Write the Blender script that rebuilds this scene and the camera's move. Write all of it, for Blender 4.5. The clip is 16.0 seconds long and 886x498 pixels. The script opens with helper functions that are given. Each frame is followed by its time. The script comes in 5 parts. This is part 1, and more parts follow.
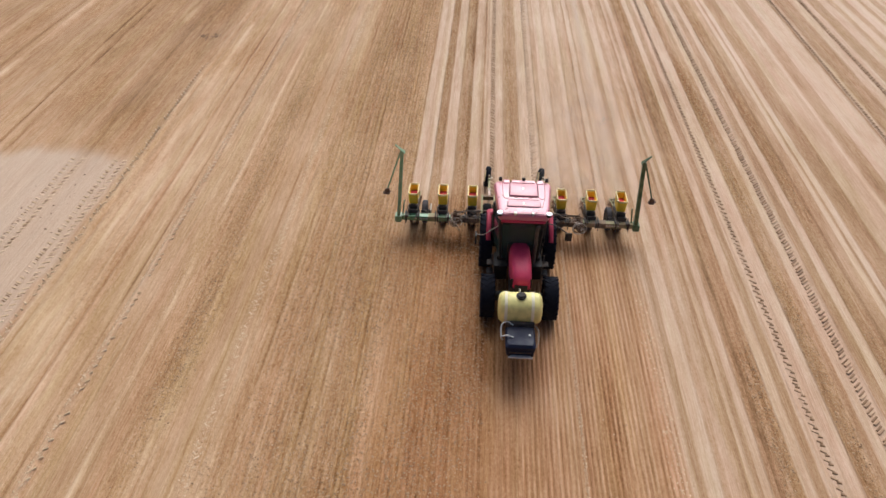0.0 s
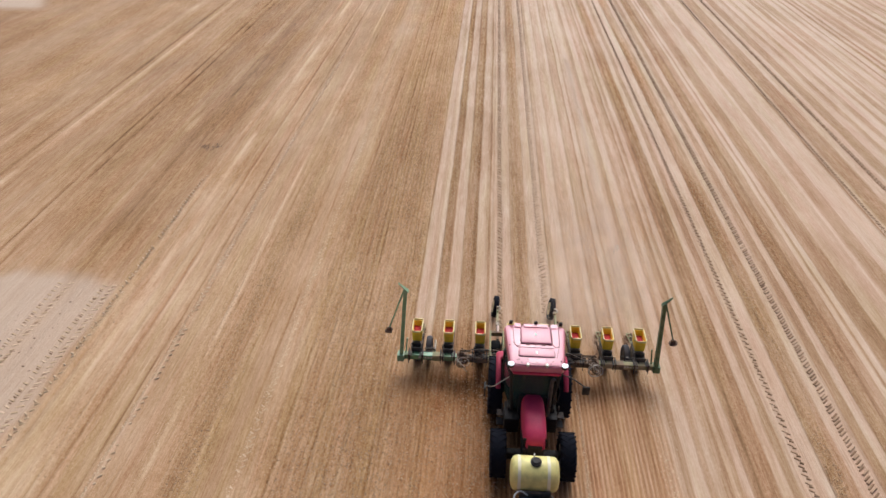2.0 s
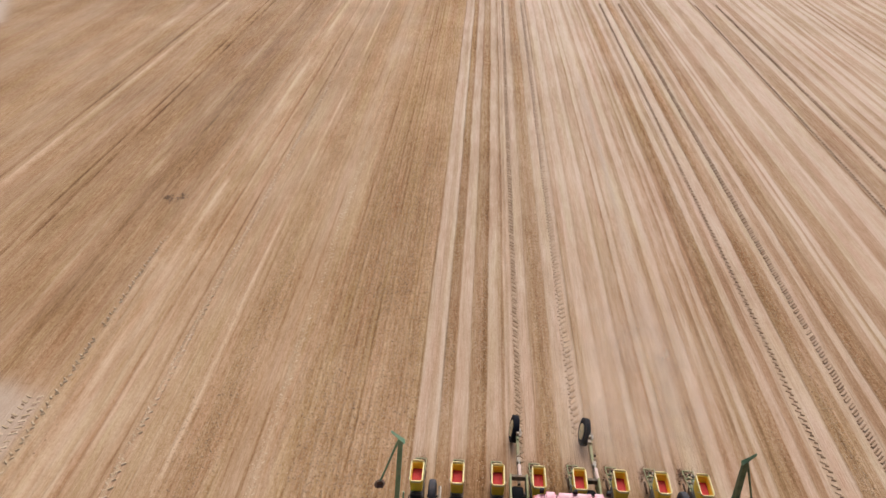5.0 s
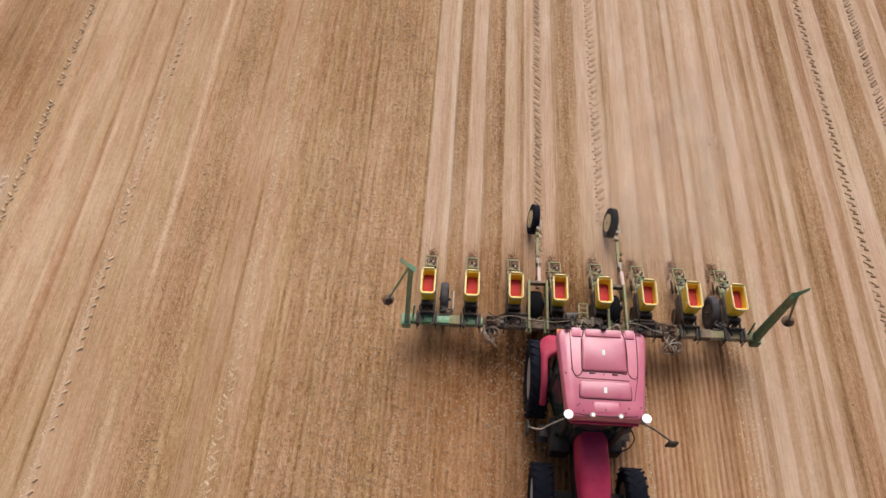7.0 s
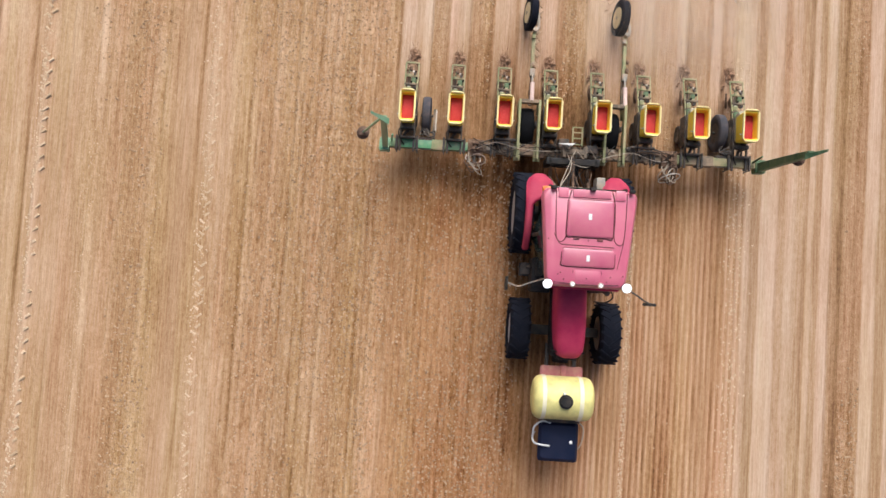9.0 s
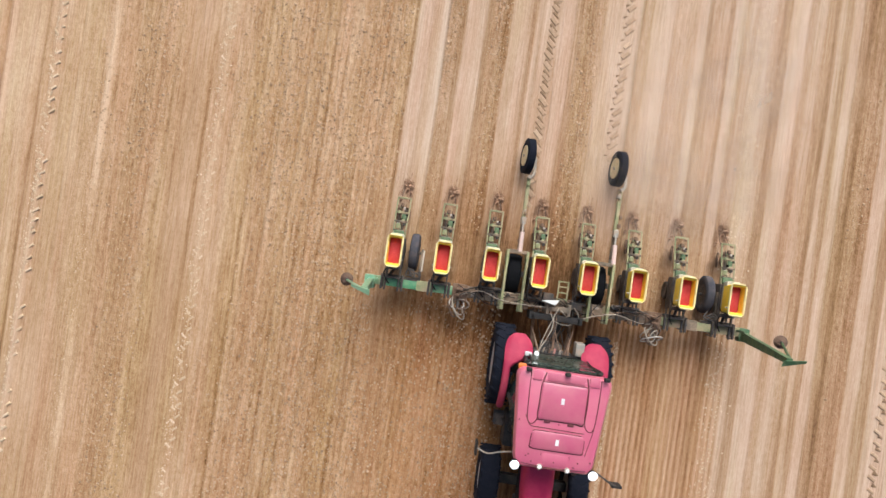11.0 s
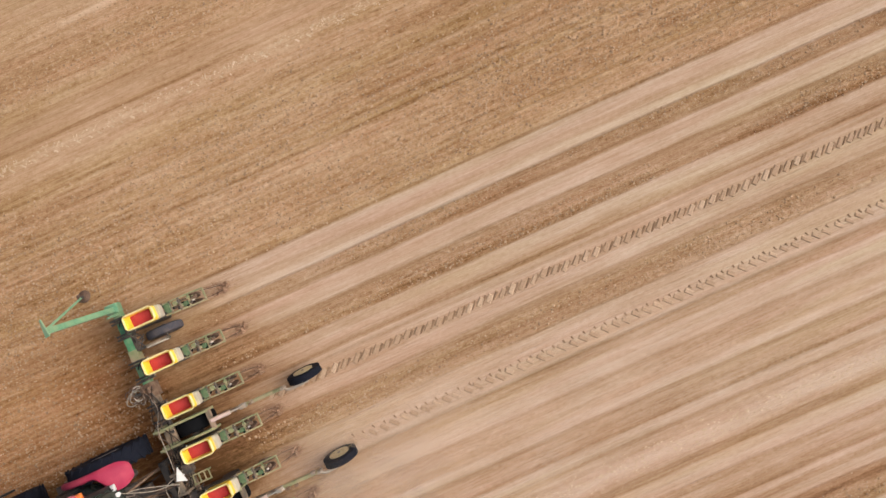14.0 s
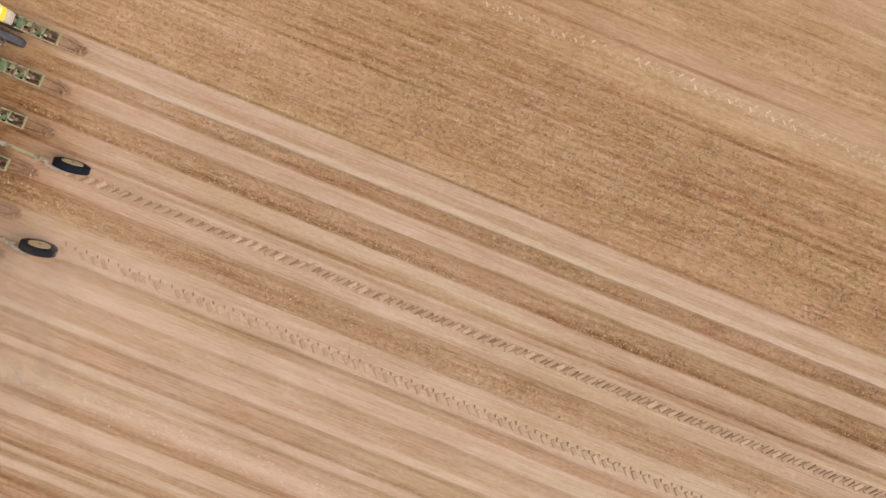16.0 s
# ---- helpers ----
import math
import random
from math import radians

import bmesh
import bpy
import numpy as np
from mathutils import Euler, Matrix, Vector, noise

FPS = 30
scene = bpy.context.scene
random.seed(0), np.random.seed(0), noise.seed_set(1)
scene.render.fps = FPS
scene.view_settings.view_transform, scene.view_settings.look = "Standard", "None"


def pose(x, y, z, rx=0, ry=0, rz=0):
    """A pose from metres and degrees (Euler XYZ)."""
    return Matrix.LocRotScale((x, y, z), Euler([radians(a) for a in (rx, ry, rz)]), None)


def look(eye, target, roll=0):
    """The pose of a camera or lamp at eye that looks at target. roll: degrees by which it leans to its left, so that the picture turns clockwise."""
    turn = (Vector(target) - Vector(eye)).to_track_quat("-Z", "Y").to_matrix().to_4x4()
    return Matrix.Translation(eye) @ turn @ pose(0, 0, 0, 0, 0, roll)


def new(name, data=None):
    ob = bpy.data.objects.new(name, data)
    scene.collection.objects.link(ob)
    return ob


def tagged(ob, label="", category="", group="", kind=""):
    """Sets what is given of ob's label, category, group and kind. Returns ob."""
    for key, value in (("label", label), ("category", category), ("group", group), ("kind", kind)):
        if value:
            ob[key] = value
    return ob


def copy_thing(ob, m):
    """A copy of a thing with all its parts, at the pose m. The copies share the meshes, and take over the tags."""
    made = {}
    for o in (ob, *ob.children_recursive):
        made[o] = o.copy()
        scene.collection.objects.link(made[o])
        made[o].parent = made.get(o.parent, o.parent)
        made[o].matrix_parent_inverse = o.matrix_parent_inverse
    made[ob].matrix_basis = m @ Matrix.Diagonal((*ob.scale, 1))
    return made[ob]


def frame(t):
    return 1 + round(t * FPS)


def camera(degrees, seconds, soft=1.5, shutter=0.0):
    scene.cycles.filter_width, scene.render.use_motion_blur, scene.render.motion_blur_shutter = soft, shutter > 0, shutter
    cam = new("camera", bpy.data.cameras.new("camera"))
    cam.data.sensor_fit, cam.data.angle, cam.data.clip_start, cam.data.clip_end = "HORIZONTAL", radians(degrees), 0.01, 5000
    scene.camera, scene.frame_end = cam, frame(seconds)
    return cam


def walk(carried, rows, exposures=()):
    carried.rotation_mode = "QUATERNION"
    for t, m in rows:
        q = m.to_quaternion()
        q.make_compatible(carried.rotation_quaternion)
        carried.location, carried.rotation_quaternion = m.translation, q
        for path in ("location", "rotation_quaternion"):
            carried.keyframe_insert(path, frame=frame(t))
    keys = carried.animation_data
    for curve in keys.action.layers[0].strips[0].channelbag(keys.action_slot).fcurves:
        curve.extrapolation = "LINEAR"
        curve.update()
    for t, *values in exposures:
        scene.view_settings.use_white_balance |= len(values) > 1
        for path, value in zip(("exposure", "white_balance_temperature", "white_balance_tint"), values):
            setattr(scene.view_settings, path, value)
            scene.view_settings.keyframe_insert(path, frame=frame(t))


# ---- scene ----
cam = camera(63.76, 16.0)
PATH = [
    (0, -1.233, -17.776, 13.595, 51.35, -0.30, 3.51),
    (0.5, -1.261, -17.728, 14.067, 51.33, -0.38, 3.63),
    (1, -1.330, -17.315, 14.275, 56.55, -0.38, 3.72),
    (1.5, -1.408, -16.516, 14.290, 57.42, -0.34, 3.73),
    (2, -1.471, -15.623, 14.274, 57.42, -0.33, 3.76),
    (2.5, -1.509, -14.703, 14.272, 57.37, -0.34, 3.82),
    (3, -1.550, -13.787, 14.254, 57.34, -0.32, 3.85),
    (5.5, -2.106, -9.188, 14.163, 56.87, -0.17, 3.34),
    (6, -2.203, -8.239, 14.212, 51.36, -0.14, 3.35),
    (6.5, -2.385, -7.386, 14.180, 44.17, -0.12, 3.28),
    (7, -2.501, -6.371, 14.306, 30.63, -0.09, 3.40),
    (7.5, -2.520, -5.397, 14.378, 25.63, -0.13, 3.53),
    (8, -2.440, -4.476, 14.365, 13.80, -0.14, 3.66),
    (8.2, -2.401, -4.097, 14.343, 9.48, -0.07, 3.56),
    (10.5, -2.083, -0.221, 14.397, 0.20, 0.95, 4.53),
    (11, -2.103, 0.645, 14.428, 0.53, 0.80, 8.25),
    (11.5, -2.132, 1.517, 14.509, 0.62, 0.58, 14.59),
    (12, -2.118, 2.584, 14.504, 0.39, 0.44, 24.71),
    (12.5, -2.053, 3.681, 14.460, -0.12, 0.79, 33.61),
    (13, -1.953, 4.701, 14.463, -0.18, 1.21, 43.29),
    (13.5, -1.867, 5.642, 14.490, 0.15, 1.27, 54.48),
    (14, -1.839, 6.539, 14.574, 0.50, 1.05, 65.89),
    (14.5, -1.910, 7.424, 14.744, 0.47, 0.50, 76.43),
    (15, -1.968, 8.302, 14.854, 0.31, -0.16, 87.92),
    (15.5, -1.997, 9.227, 14.909, 0.02, -0.79, 100.57),
    (16, -1.992, 10.234, 14.934, 0.28, -0.93, 111.78),
]
walk(cam, [(r[0], pose(*r[1:])) for r in PATH], [(0, 0.14, 5840, 6.5), (1.5, 0.11, 5760, 7), (3.0, 0.07, 5770, 7), (5.5, 0.02, 5970, 7.5), (6.5, 0.0, 6100, 9.5), (8.0, 0.31, 5930, 8.5), (10.5, 0.43, 5600, 4), (11.5, 0.375, 5640, 4), (13.0, 0.185, 5960, 7), (16.0, 0.1, 6130, 8.5)])

# ---- sky, sun, exposure ----
SUN_FROM = Vector((0.1, 1.0, 1.0)).normalized()
world = bpy.data.worlds.new("sky")
scene.world = world
world.use_nodes = True
wn = world.node_tree.nodes
sky = wn.new("ShaderNodeTexSky")
sky.sky_type, sky.sun_disc = "NISHITA", False
sky.sun_elevation = math.asin(SUN_FROM.z)
sky.sun_rotation = math.atan2(SUN_FROM.x, SUN_FROM.y)
sky.dust_density, sky.air_density, sky.ozone_density = 6.0, 0.35, 0.3
world.node_tree.links.new(sky.outputs[0], wn["Background"].inputs[0])
wn["Background"].inputs[1].default_value = 0.122
sun = new("sun", bpy.data.lights.new("sun", "SUN"))
sun.data.energy, sun.data.angle, sun.data.color = 1.95, radians(45), (1.0, 0.95, 0.88)
sun.matrix_world = look(SUN_FROM * 40, (0, 0, 0))

# ---- materials ----


def node_material(name):
    mat = bpy.data.materials.new(name)
    mat.use_nodes = True
    return mat, mat.node_tree, mat.node_tree.nodes["Principled BSDF"]


def add_node(tree, kind, **values):
    n = tree.nodes.new(kind)
    for key, value in values.items():
        n.inputs[key].default_value = value
    return n


def mixer(tree, blend, fac, a, b):
    n = tree.nodes.new("ShaderNodeMix")
    n.data_type, n.blend_type, n.clamp_factor = "RGBA", blend, True
    for socket, value in ((n.inputs[0], fac), (n.inputs[6], a), (n.inputs[7], b)):
        if isinstance(value, bpy.types.NodeSocket):
            tree.links.new(value, socket)
        elif isinstance(value, tuple):
            socket.default_value = (*value, 1)
        else:
            socket.default_value = value
    return n.outputs[2]


def maths(tree, op, a, b, c=None):
    n = tree.nodes.new("ShaderNodeMath")
    n.operation = op
    for socket, value in zip(n.inputs, (a, b, c)):
        if isinstance(value, bpy.types.NodeSocket):
            tree.links.new(value, socket)
        elif value is not None:
            socket.default_value = value
    return n.outputs[0]


def ramp(tree, fac, *stops):
    n = tree.nodes.new("ShaderNodeValToRGB")
    while len(n.color_ramp.elements) < len(stops):
        n.color_ramp.elements.new(0.5)
    for e, (at, col) in zip(n.color_ramp.elements, stops):
        e.position, e.color = at, (*col, 1) if isinstance(col, tuple) else (col, col, col, 1)
    tree.links.new(fac, n.inputs[0])
    return n.outputs[0]


def noise_at(tree, scale, detail=3.0, rough=0.55, stretch=None):
    coords = tree.nodes.new("ShaderNodeTexCoord")
    n = add_node(tree, "ShaderNodeTexNoise", Scale=scale, Detail=detail, Roughness=rough)
    out = coords.outputs["Object"]
    if stretch:
        m = add_node(tree, "ShaderNodeMapping", Scale=stretch)
        tree.links.new(out, m.inputs[0])
        out = m.outputs[0]
    tree.links.new(out, n.inputs["Vector"])
    return n.outputs[0]


DUST = (0.46, 0.31, 0.2)


def painted(name, colour, rough=0.45, metal=0.0, dust=0.25, scale=7.0, bump=0.02, spread=0.12, coat=0.0):
    """A worn painted, rubber or metal surface: tone at two scales, dust that gathers in patches, fine relief."""
    mat, tree, bsdf = node_material(name)
    big, fine = noise_at(tree, scale), noise_at(tree, scale * 9, 4.0, 0.65)
    tone = mixer(tree, "MULTIPLY", 1.0, colour, ramp(tree, big, (0.3, 1.0 - spread), (0.7, 1.0 + spread)))
    info = tree.nodes.new("ShaderNodeObjectInfo")
    tone = mixer(tree, "MULTIPLY", 1.0, tone, ramp(tree, info.outputs["Random"], (0.0, 0.9), (1.0, 1.06)))
    both = maths(tree, "MULTIPLY_ADD", fine, 0.45, big)
    cover = ramp(tree, both, (0.62, 0.0), (0.98, 1.0))
    col = mixer(tree, "MIX", maths(tree, "MULTIPLY_ADD", cover, dust * 1.6, dust * 0.25), tone, DUST)
    tree.links.new(col, bsdf.inputs["Base Color"])
    r = maths(tree, "MULTIPLY_ADD", cover, 0.3, rough)
    tree.links.new(r, bsdf.inputs["Roughness"])
    bsdf.inputs["Metallic"].default_value = metal
    bsdf.inputs["Coat Weight"].default_value = coat
    bsdf.inputs["Coat Roughness"].default_value = 0.32
    bsdf.inputs["Coat IOR"].default_value = 1.6
    b = add_node(tree, "ShaderNodeBump", Strength=0.4, Distance=bump)
    tree.links.new(fine, b.inputs["Height"])
    tree.links.new(b.outputs[0], bsdf.inputs["Normal"])
    return mat


def soil_material():
    mat, tree, bsdf = node_material("tilled_soil")

    def field(name):
        n = tree.nodes.new("ShaderNodeAttribute")
        n.attribute_name = name
        return n.outputs["Fac"]

    dry, clod, sand, ruddy = field("dry"), field("clod"), field("sand"), field("ruddy")
    streak = noise_at(tree, 1.0, 4.0, 0.65, (9.0, 0.35, 1.0))
    thin = noise_at(tree, 1.0, 2.0, 0.55, (30.0, 0.9, 1.0))
    flow = noise_at(tree, 1.0, 3.0, 0.6, (55.0, 8.0, 1.0))
    grain = noise_at(tree, 15.0, 5.0, 0.7, (1.0, 0.6, 1.0))
    speck = noise_at(tree, 40.0, 2.0, 0.6, (1.0, 0.7, 1.0))
    lump = noise_at(tree, 11.5, 2.0, 0.5, (1.25, 0.8, 1.0))
    dash = noise_at(tree, 1.0, 2.0, 0.5, (9.0, 1.8, 1.0))
    wide = noise_at(tree, 0.16, 3.0, 0.55)
    d = maths(tree, "MULTIPLY_ADD", maths(tree, "SUBTRACT", streak, 0.5), 0.28, dry)
    d = maths(tree, "MULTIPLY_ADD", maths(tree, "SUBTRACT", thin, 0.5), 0.44, d)
    d = maths(tree, "MULTIPLY_ADD", maths(tree, "SUBTRACT", flow, 0.5), 0.34, d)
    d = maths(tree, "MULTIPLY_ADD", maths(tree, "SUBTRACT", wide, 0.5), 0.36, d)
    rough_grain = maths(tree, "MULTIPLY", maths(tree, "SUBTRACT", grain, 0.5), maths(tree, "MULTIPLY_ADD", clod, 0.5, 0.13))
    d = maths(tree, "ADD", d, rough_grain)
    flecks = maths(tree, "MULTIPLY", maths(tree, "SUBTRACT", speck, 0.5), maths(tree, "MULTIPLY_ADD", clod, 0.36, 0.07))
    d = maths(tree, "ADD", d, flecks)
    d = maths(tree, "ADD", d, maths(tree, "MULTIPLY", maths(tree, "SUBTRACT", dash, 0.5), maths(tree, "MULTIPLY_ADD", clod, 0.45, 0.14)))
    # single clods: shade in the gaps and light on the tops, put into the tone
    lumps = ramp(tree, lump, (0.3, 0.0), (0.43, 0.5), (0.58, 0.5), (0.72, 1.0))
    d = maths(tree, "ADD", d, maths(tree, "MULTIPLY", maths(tree, "SUBTRACT", lumps, 0.5), maths(tree, "MULTIPLY_ADD", clod, 0.3, 0.06)))
    d = maths(tree, "MULTIPLY_ADD", d, 1.1, -0.075)
    col = ramp(tree, d, (0.0, (0.12, 0.058, 0.021)), (0.3, (0.3, 0.17, 0.08)), (0.55, (0.43, 0.278, 0.16)), (0.8, (0.545, 0.388, 0.262)), (1.0, (0.615, 0.46, 0.328)))
    hue = maths(tree, "MULTIPLY_ADD", maths(tree, "SUBTRACT", noise_at(tree, 1.0, 3.0, 0.6, (2.6, 0.16, 1.0)), 0.5), 1.6, ruddy)
    col = mixer(tree, "MIX", maths(tree, "MULTIPLY", hue, 0.6), col, mixer(tree, "MULTIPLY", 1.0, col, (0.92, 0.72, 0.62)))
    col = mixer(tree, "MIX", maths(tree, "MULTIPLY", clod, 0.75), col, mixer(tree, "MULTIPLY", 1.0, col, (1.06, 0.97, 0.82)))
    # unworked crust is tawny, soil behind a planter greyer
    col = mixer(tree, "MULTIPLY", 1.0, col, ramp(tree, field("worked"), (0.0, (1.01, 0.99, 0.945)), (1.0, (0.99, 1.005, 1.035))))
    drift = ramp(tree, noise_at(tree, 1.0, 4.0, 0.6, (1.9, 0.1, 1.0)), (0.34, (0.99, 1.015, 0.94)), (0.5, (1.0, 1.0, 1.0)), (0.66, (1.015, 0.975, 0.985)))
    col = mixer(tree, "MULTIPLY", 1.0, col, drift)
    pale = ramp(tree, maths(tree, "MULTIPLY_ADD", grain, 0.35, maths(tree, "MULTIPLY_ADD", thin, 0.5, maths(tree, "MULTIPLY", streak, 0.25))), (0.2, (0.4, 0.275, 0.18)), (0.8, (0.6, 0.465, 0.35)))
    col = mixer(tree, "MIX", sand, col, pale)
    tree.links.new(col, bsdf.inputs["Base Color"])
    # pressed soil has a slight sheen, clods none
    tree.links.new(maths(tree, "MULTIPLY_ADD", clod, 0.2, 0.76), bsdf.inputs["Roughness"])
    tree.links.new(maths(tree, "MULTIPLY_ADD", clod, -0.2, 0.27), bsdf.inputs["Specular IOR Level"])
    h = maths(tree, "MULTIPLY_ADD", lump, 0.4, maths(tree, "MULTIPLY_ADD", speck, 0.3, grain))
    h = maths(tree, "MULTIPLY", h, maths(tree, "MULTIPLY_ADD", clod, 0.9, 0.12))
    h = maths(tree, "MULTIPLY_ADD", thin, 0.35, h)
    b = add_node(tree, "ShaderNodeBump", Strength=0.85, Distance=0.07)
    tree.links.new(h, b.inputs["Height"])
    tree.links.new(b.outputs[0], bsdf.inputs["Normal"])
    return mat


def clod_material(name, dark, light, low=1.0):
    mat, tree, bsdf = node_material(name)
    geo = tree.nodes.new("ShaderNodeNewGeometry")
    tone = ramp(tree, geo.outputs["Random Per Island"], (0.0, tuple(c * low for c in dark)), (0.4, dark), (1.0, light))
    grain = noise_at(tree, 40.0, 3.0, 0.6)
    tree.links.new(mixer(tree, "MULTIPLY", 1.0, tone, ramp(tree, grain, (0.3, 0.8), (0.7, 1.15))), bsdf.inputs["Base Color"])
    bsdf.inputs["Roughness"].default_value = 0.95
    return mat


def glass_material():
    mat, tree, bsdf = node_material("tinted_cab_glass")
    bsdf.inputs["Base Color"].default_value = (0.16, 0.22, 0.18, 1)
    bsdf.inputs["Roughness"].default_value = 0.06
    bsdf.inputs["Transmission Weight"].default_value = 0.75
    bsdf.inputs["IOR"].default_value = 1.35
    return mat


def lamp_material():
    mat, tree, bsdf = node_material("lit_lamp_lens")
    bsdf.inputs["Base Color"].default_value = (0.9, 0.9, 0.9, 1)
    bsdf.inputs["Emission Color"].default_value = (1, 0.98, 0.95, 1)
    bsdf.inputs["Emission Strength"].default_value = 0.8
    return mat


def seed_material():
    mat, tree, bsdf = node_material("treated_seed")
    grain, wide = noise_at(tree, 70.0, 2.0, 0.6), noise_at(tree, 6.0)
    col = ramp(tree, maths(tree, "MULTIPLY_ADD", grain, 0.5, maths(tree, "MULTIPLY", wide, 0.5)), (0.25, (0.36, 0.026, 0.028)), (0.7, (0.56, 0.075, 0.07)))
    tree.links.new(col, bsdf.inputs["Base Color"])
    bsdf.inputs["Roughness"].default_value = 0.8
    bsdf.inputs["Specular IOR Level"].default_value = 0.15
    b = add_node(tree, "ShaderNodeBump", Strength=0.5, Distance=0.01)
    tree.links.new(grain, b.inputs["Height"])
    tree.links.new(b.outputs[0], bsdf.inputs["Normal"])
    return mat


SOIL = soil_material()
CLOD = clod_material("soil_clod", (0.4, 0.252, 0.138), (0.54, 0.37, 0.225), 0.7)
TREAD_SOIL = clod_material("pressed_soil", (0.42, 0.275, 0.165), (0.54, 0.375, 0.24))
CRUMB = clod_material("dry_crumb", (0.54, 0.385, 0.235), (0.68, 0.51, 0.345))
# soil darkened to carry the shade inside the lug prints
SLOT_SHADE = clod_material("slot_shade_soil", (0.27, 0.165, 0.09), (0.34, 0.215, 0.125))
MUD = painted("dried_mud", (0.12, 0.065, 0.038), 0.95, dust=0.25, bump=0.03)
ROOF_RED = painted("sun_faded_red_roof", (0.58, 0.11, 0.19), 0.4, dust=0.12, scale=3.0, spread=0.07, bump=0.002, coat=0.85)
PANEL_RED = painted("faded_red_panel", (0.46, 0.075, 0.145), 0.4, dust=0.12, scale=3.0, spread=0.07, bump=0.002, coat=0.7)
FENDER_RED = painted("red_fender_paint", (0.37, 0.024, 0.068), 0.55, dust=0.06, scale=4.0, bump=0.004, coat=0.0)
HOOD_RED = painted("deep_red_bonnet_paint", (0.5, 0.024, 0.09), 0.5, dust=0.05, scale=4.0, bump=0.003, coat=0.1)
DARK_RED = painted("shadow_line_red", (0.12, 0.008, 0.02), 0.5, dust=0.1)
PINK = painted("bleached_red_bracket", (0.42, 0.12, 0.13), 0.6, dust=0.35)
TYRE = painted("tyre_rubber", (0.005, 0.007, 0.014), 0.92, dust=0.01, scale=6.0, bump=0.006)
DUSTY_TYRE = painted("dusty_tyre_rubber", (0.03, 0.034, 0.048), 0.85, dust=0.1, scale=6.0, bump=0.006)
BLACK = painted("black_plastic", (0.013, 0.014, 0.015), 0.5, dust=0.05)
IRON = painted("dusty_black_iron", (0.026, 0.026, 0.026), 0.6, dust=0.17)
STEEL = painted("dusty_grey_steel", (0.3, 0.29, 0.25), 0.55, 0.35, dust=0.5)
TRASH = painted("dry_crop_trash", (0.31, 0.165, 0.09), 0.95, dust=0.3, bump=0.02)
RAM = painted("pale_ram_barrel", (0.62, 0.45, 0.4), 0.4, dust=0.35)
PALE_GREEN = painted("pale_green_paint", (0.12, 0.38, 0.2), 0.42, dust=0.25, scale=5.0, spread=0.25, coat=0.6)
GREEN = painted("worn_green_paint", (0.055, 0.3, 0.12), 0.42, dust=0.3, scale=5.0, spread=0.25, coat=0.5)
DULL_GREEN = painted("dusty_faded_green", (0.235, 0.275, 0.115), 0.65, dust=0.5, scale=5.0, spread=0.25)
DEEP_GREEN = painted("dark_green_paint", (0.03, 0.12, 0.04), 0.5, dust=0.2, scale=6.0, spread=0.3)
BAR_GREY = painted("mud_caked_bar", (0.1, 0.085, 0.06), 0.8, dust=0.42, scale=4.0, spread=0.25, bump=0.015)
YELLOW = painted("yellow_hopper_plastic", (0.92, 0.64, 0.03), 0.42, dust=0.08, scale=8.0, bump=0.003)
PALE_BOX = painted("dusty_pale_hopper_base", (0.5, 0.48, 0.38), 0.6, dust=0.35)
# hopper yellow made paler to hold the glint along the rim
LIP = painted("glint_pale_hopper_lip", (0.9, 0.74, 0.32), 0.4, dust=0.1, scale=8.0, bump=0.003)
# near-black copy of the tyre rubber with the shade put into its colour
SHADE_BLACK = painted("unlit_black_rubber", (0.004, 0.004, 0.005), 0.9, dust=0.0, bump=0.004)
RIM_YELLOW = painted("chalky_yellow_rim", (0.74, 0.62, 0.34), 0.55, dust=0.25)
RIM_WHITE = painted("chalky_white_rim", (0.62, 0.58, 0.5), 0.55, dust=0.4)
RIM_GREY = painted("grey_wheel_rim", (0.45, 0.45, 0.43), 0.45, dust=0.3)
REAR_GLASS = painted("dusty_rear_glass", (0.02, 0.032, 0.024), 0.2, dust=0.05, scale=4.0, bump=0.001)
TANK = painted("yellowed_tank_plastic", (0.84, 0.74, 0.26), 0.4, dust=0.08, scale=5.0, spread=0.22, bump=0.003)
BAND = painted("milky_tank_band", (0.84, 0.77, 0.54), 0.45, dust=0.1)
NAVY = painted("navy_plastic_box", (0.003, 0.008, 0.03), 0.45, dust=0.01, scale=4.0, bump=0.003)
WHITE = painted("white_paint", (0.75, 0.74, 0.7), 0.5, dust=0.1)
PALE_HOSE = painted("chalky_white_hose", (0.6, 0.55, 0.47), 0.6, dust=0.25)
HOSE = painted("bleached_hose", (0.4, 0.35, 0.27), 0.6, dust=0.4)
RUST = painted("rusty_disc", (0.085, 0.045, 0.03), 0.75, 0.3, dust=0.22)
ORANGE = painted("orange_lens", (0.75, 0.2, 0.03), 0.35, dust=0.05)
for mat in (TYRE, BLACK, SHADE_BLACK, NAVY, FENDER_RED, HOOD_RED):
    mat.node_tree.nodes["Principled BSDF"].inputs["Specular IOR Level"].default_value = 0.22
GLASS, LAMP, SEED = glass_material(), lamp_material(), seed_material()

# ---- shape builders ----


def thing(name, base, label, category, group="", kind=""):
    ob = new(name)
    ob.location = base
    ob.empty_display_size = 0.2
    return tagged(ob, label, category, group, kind)


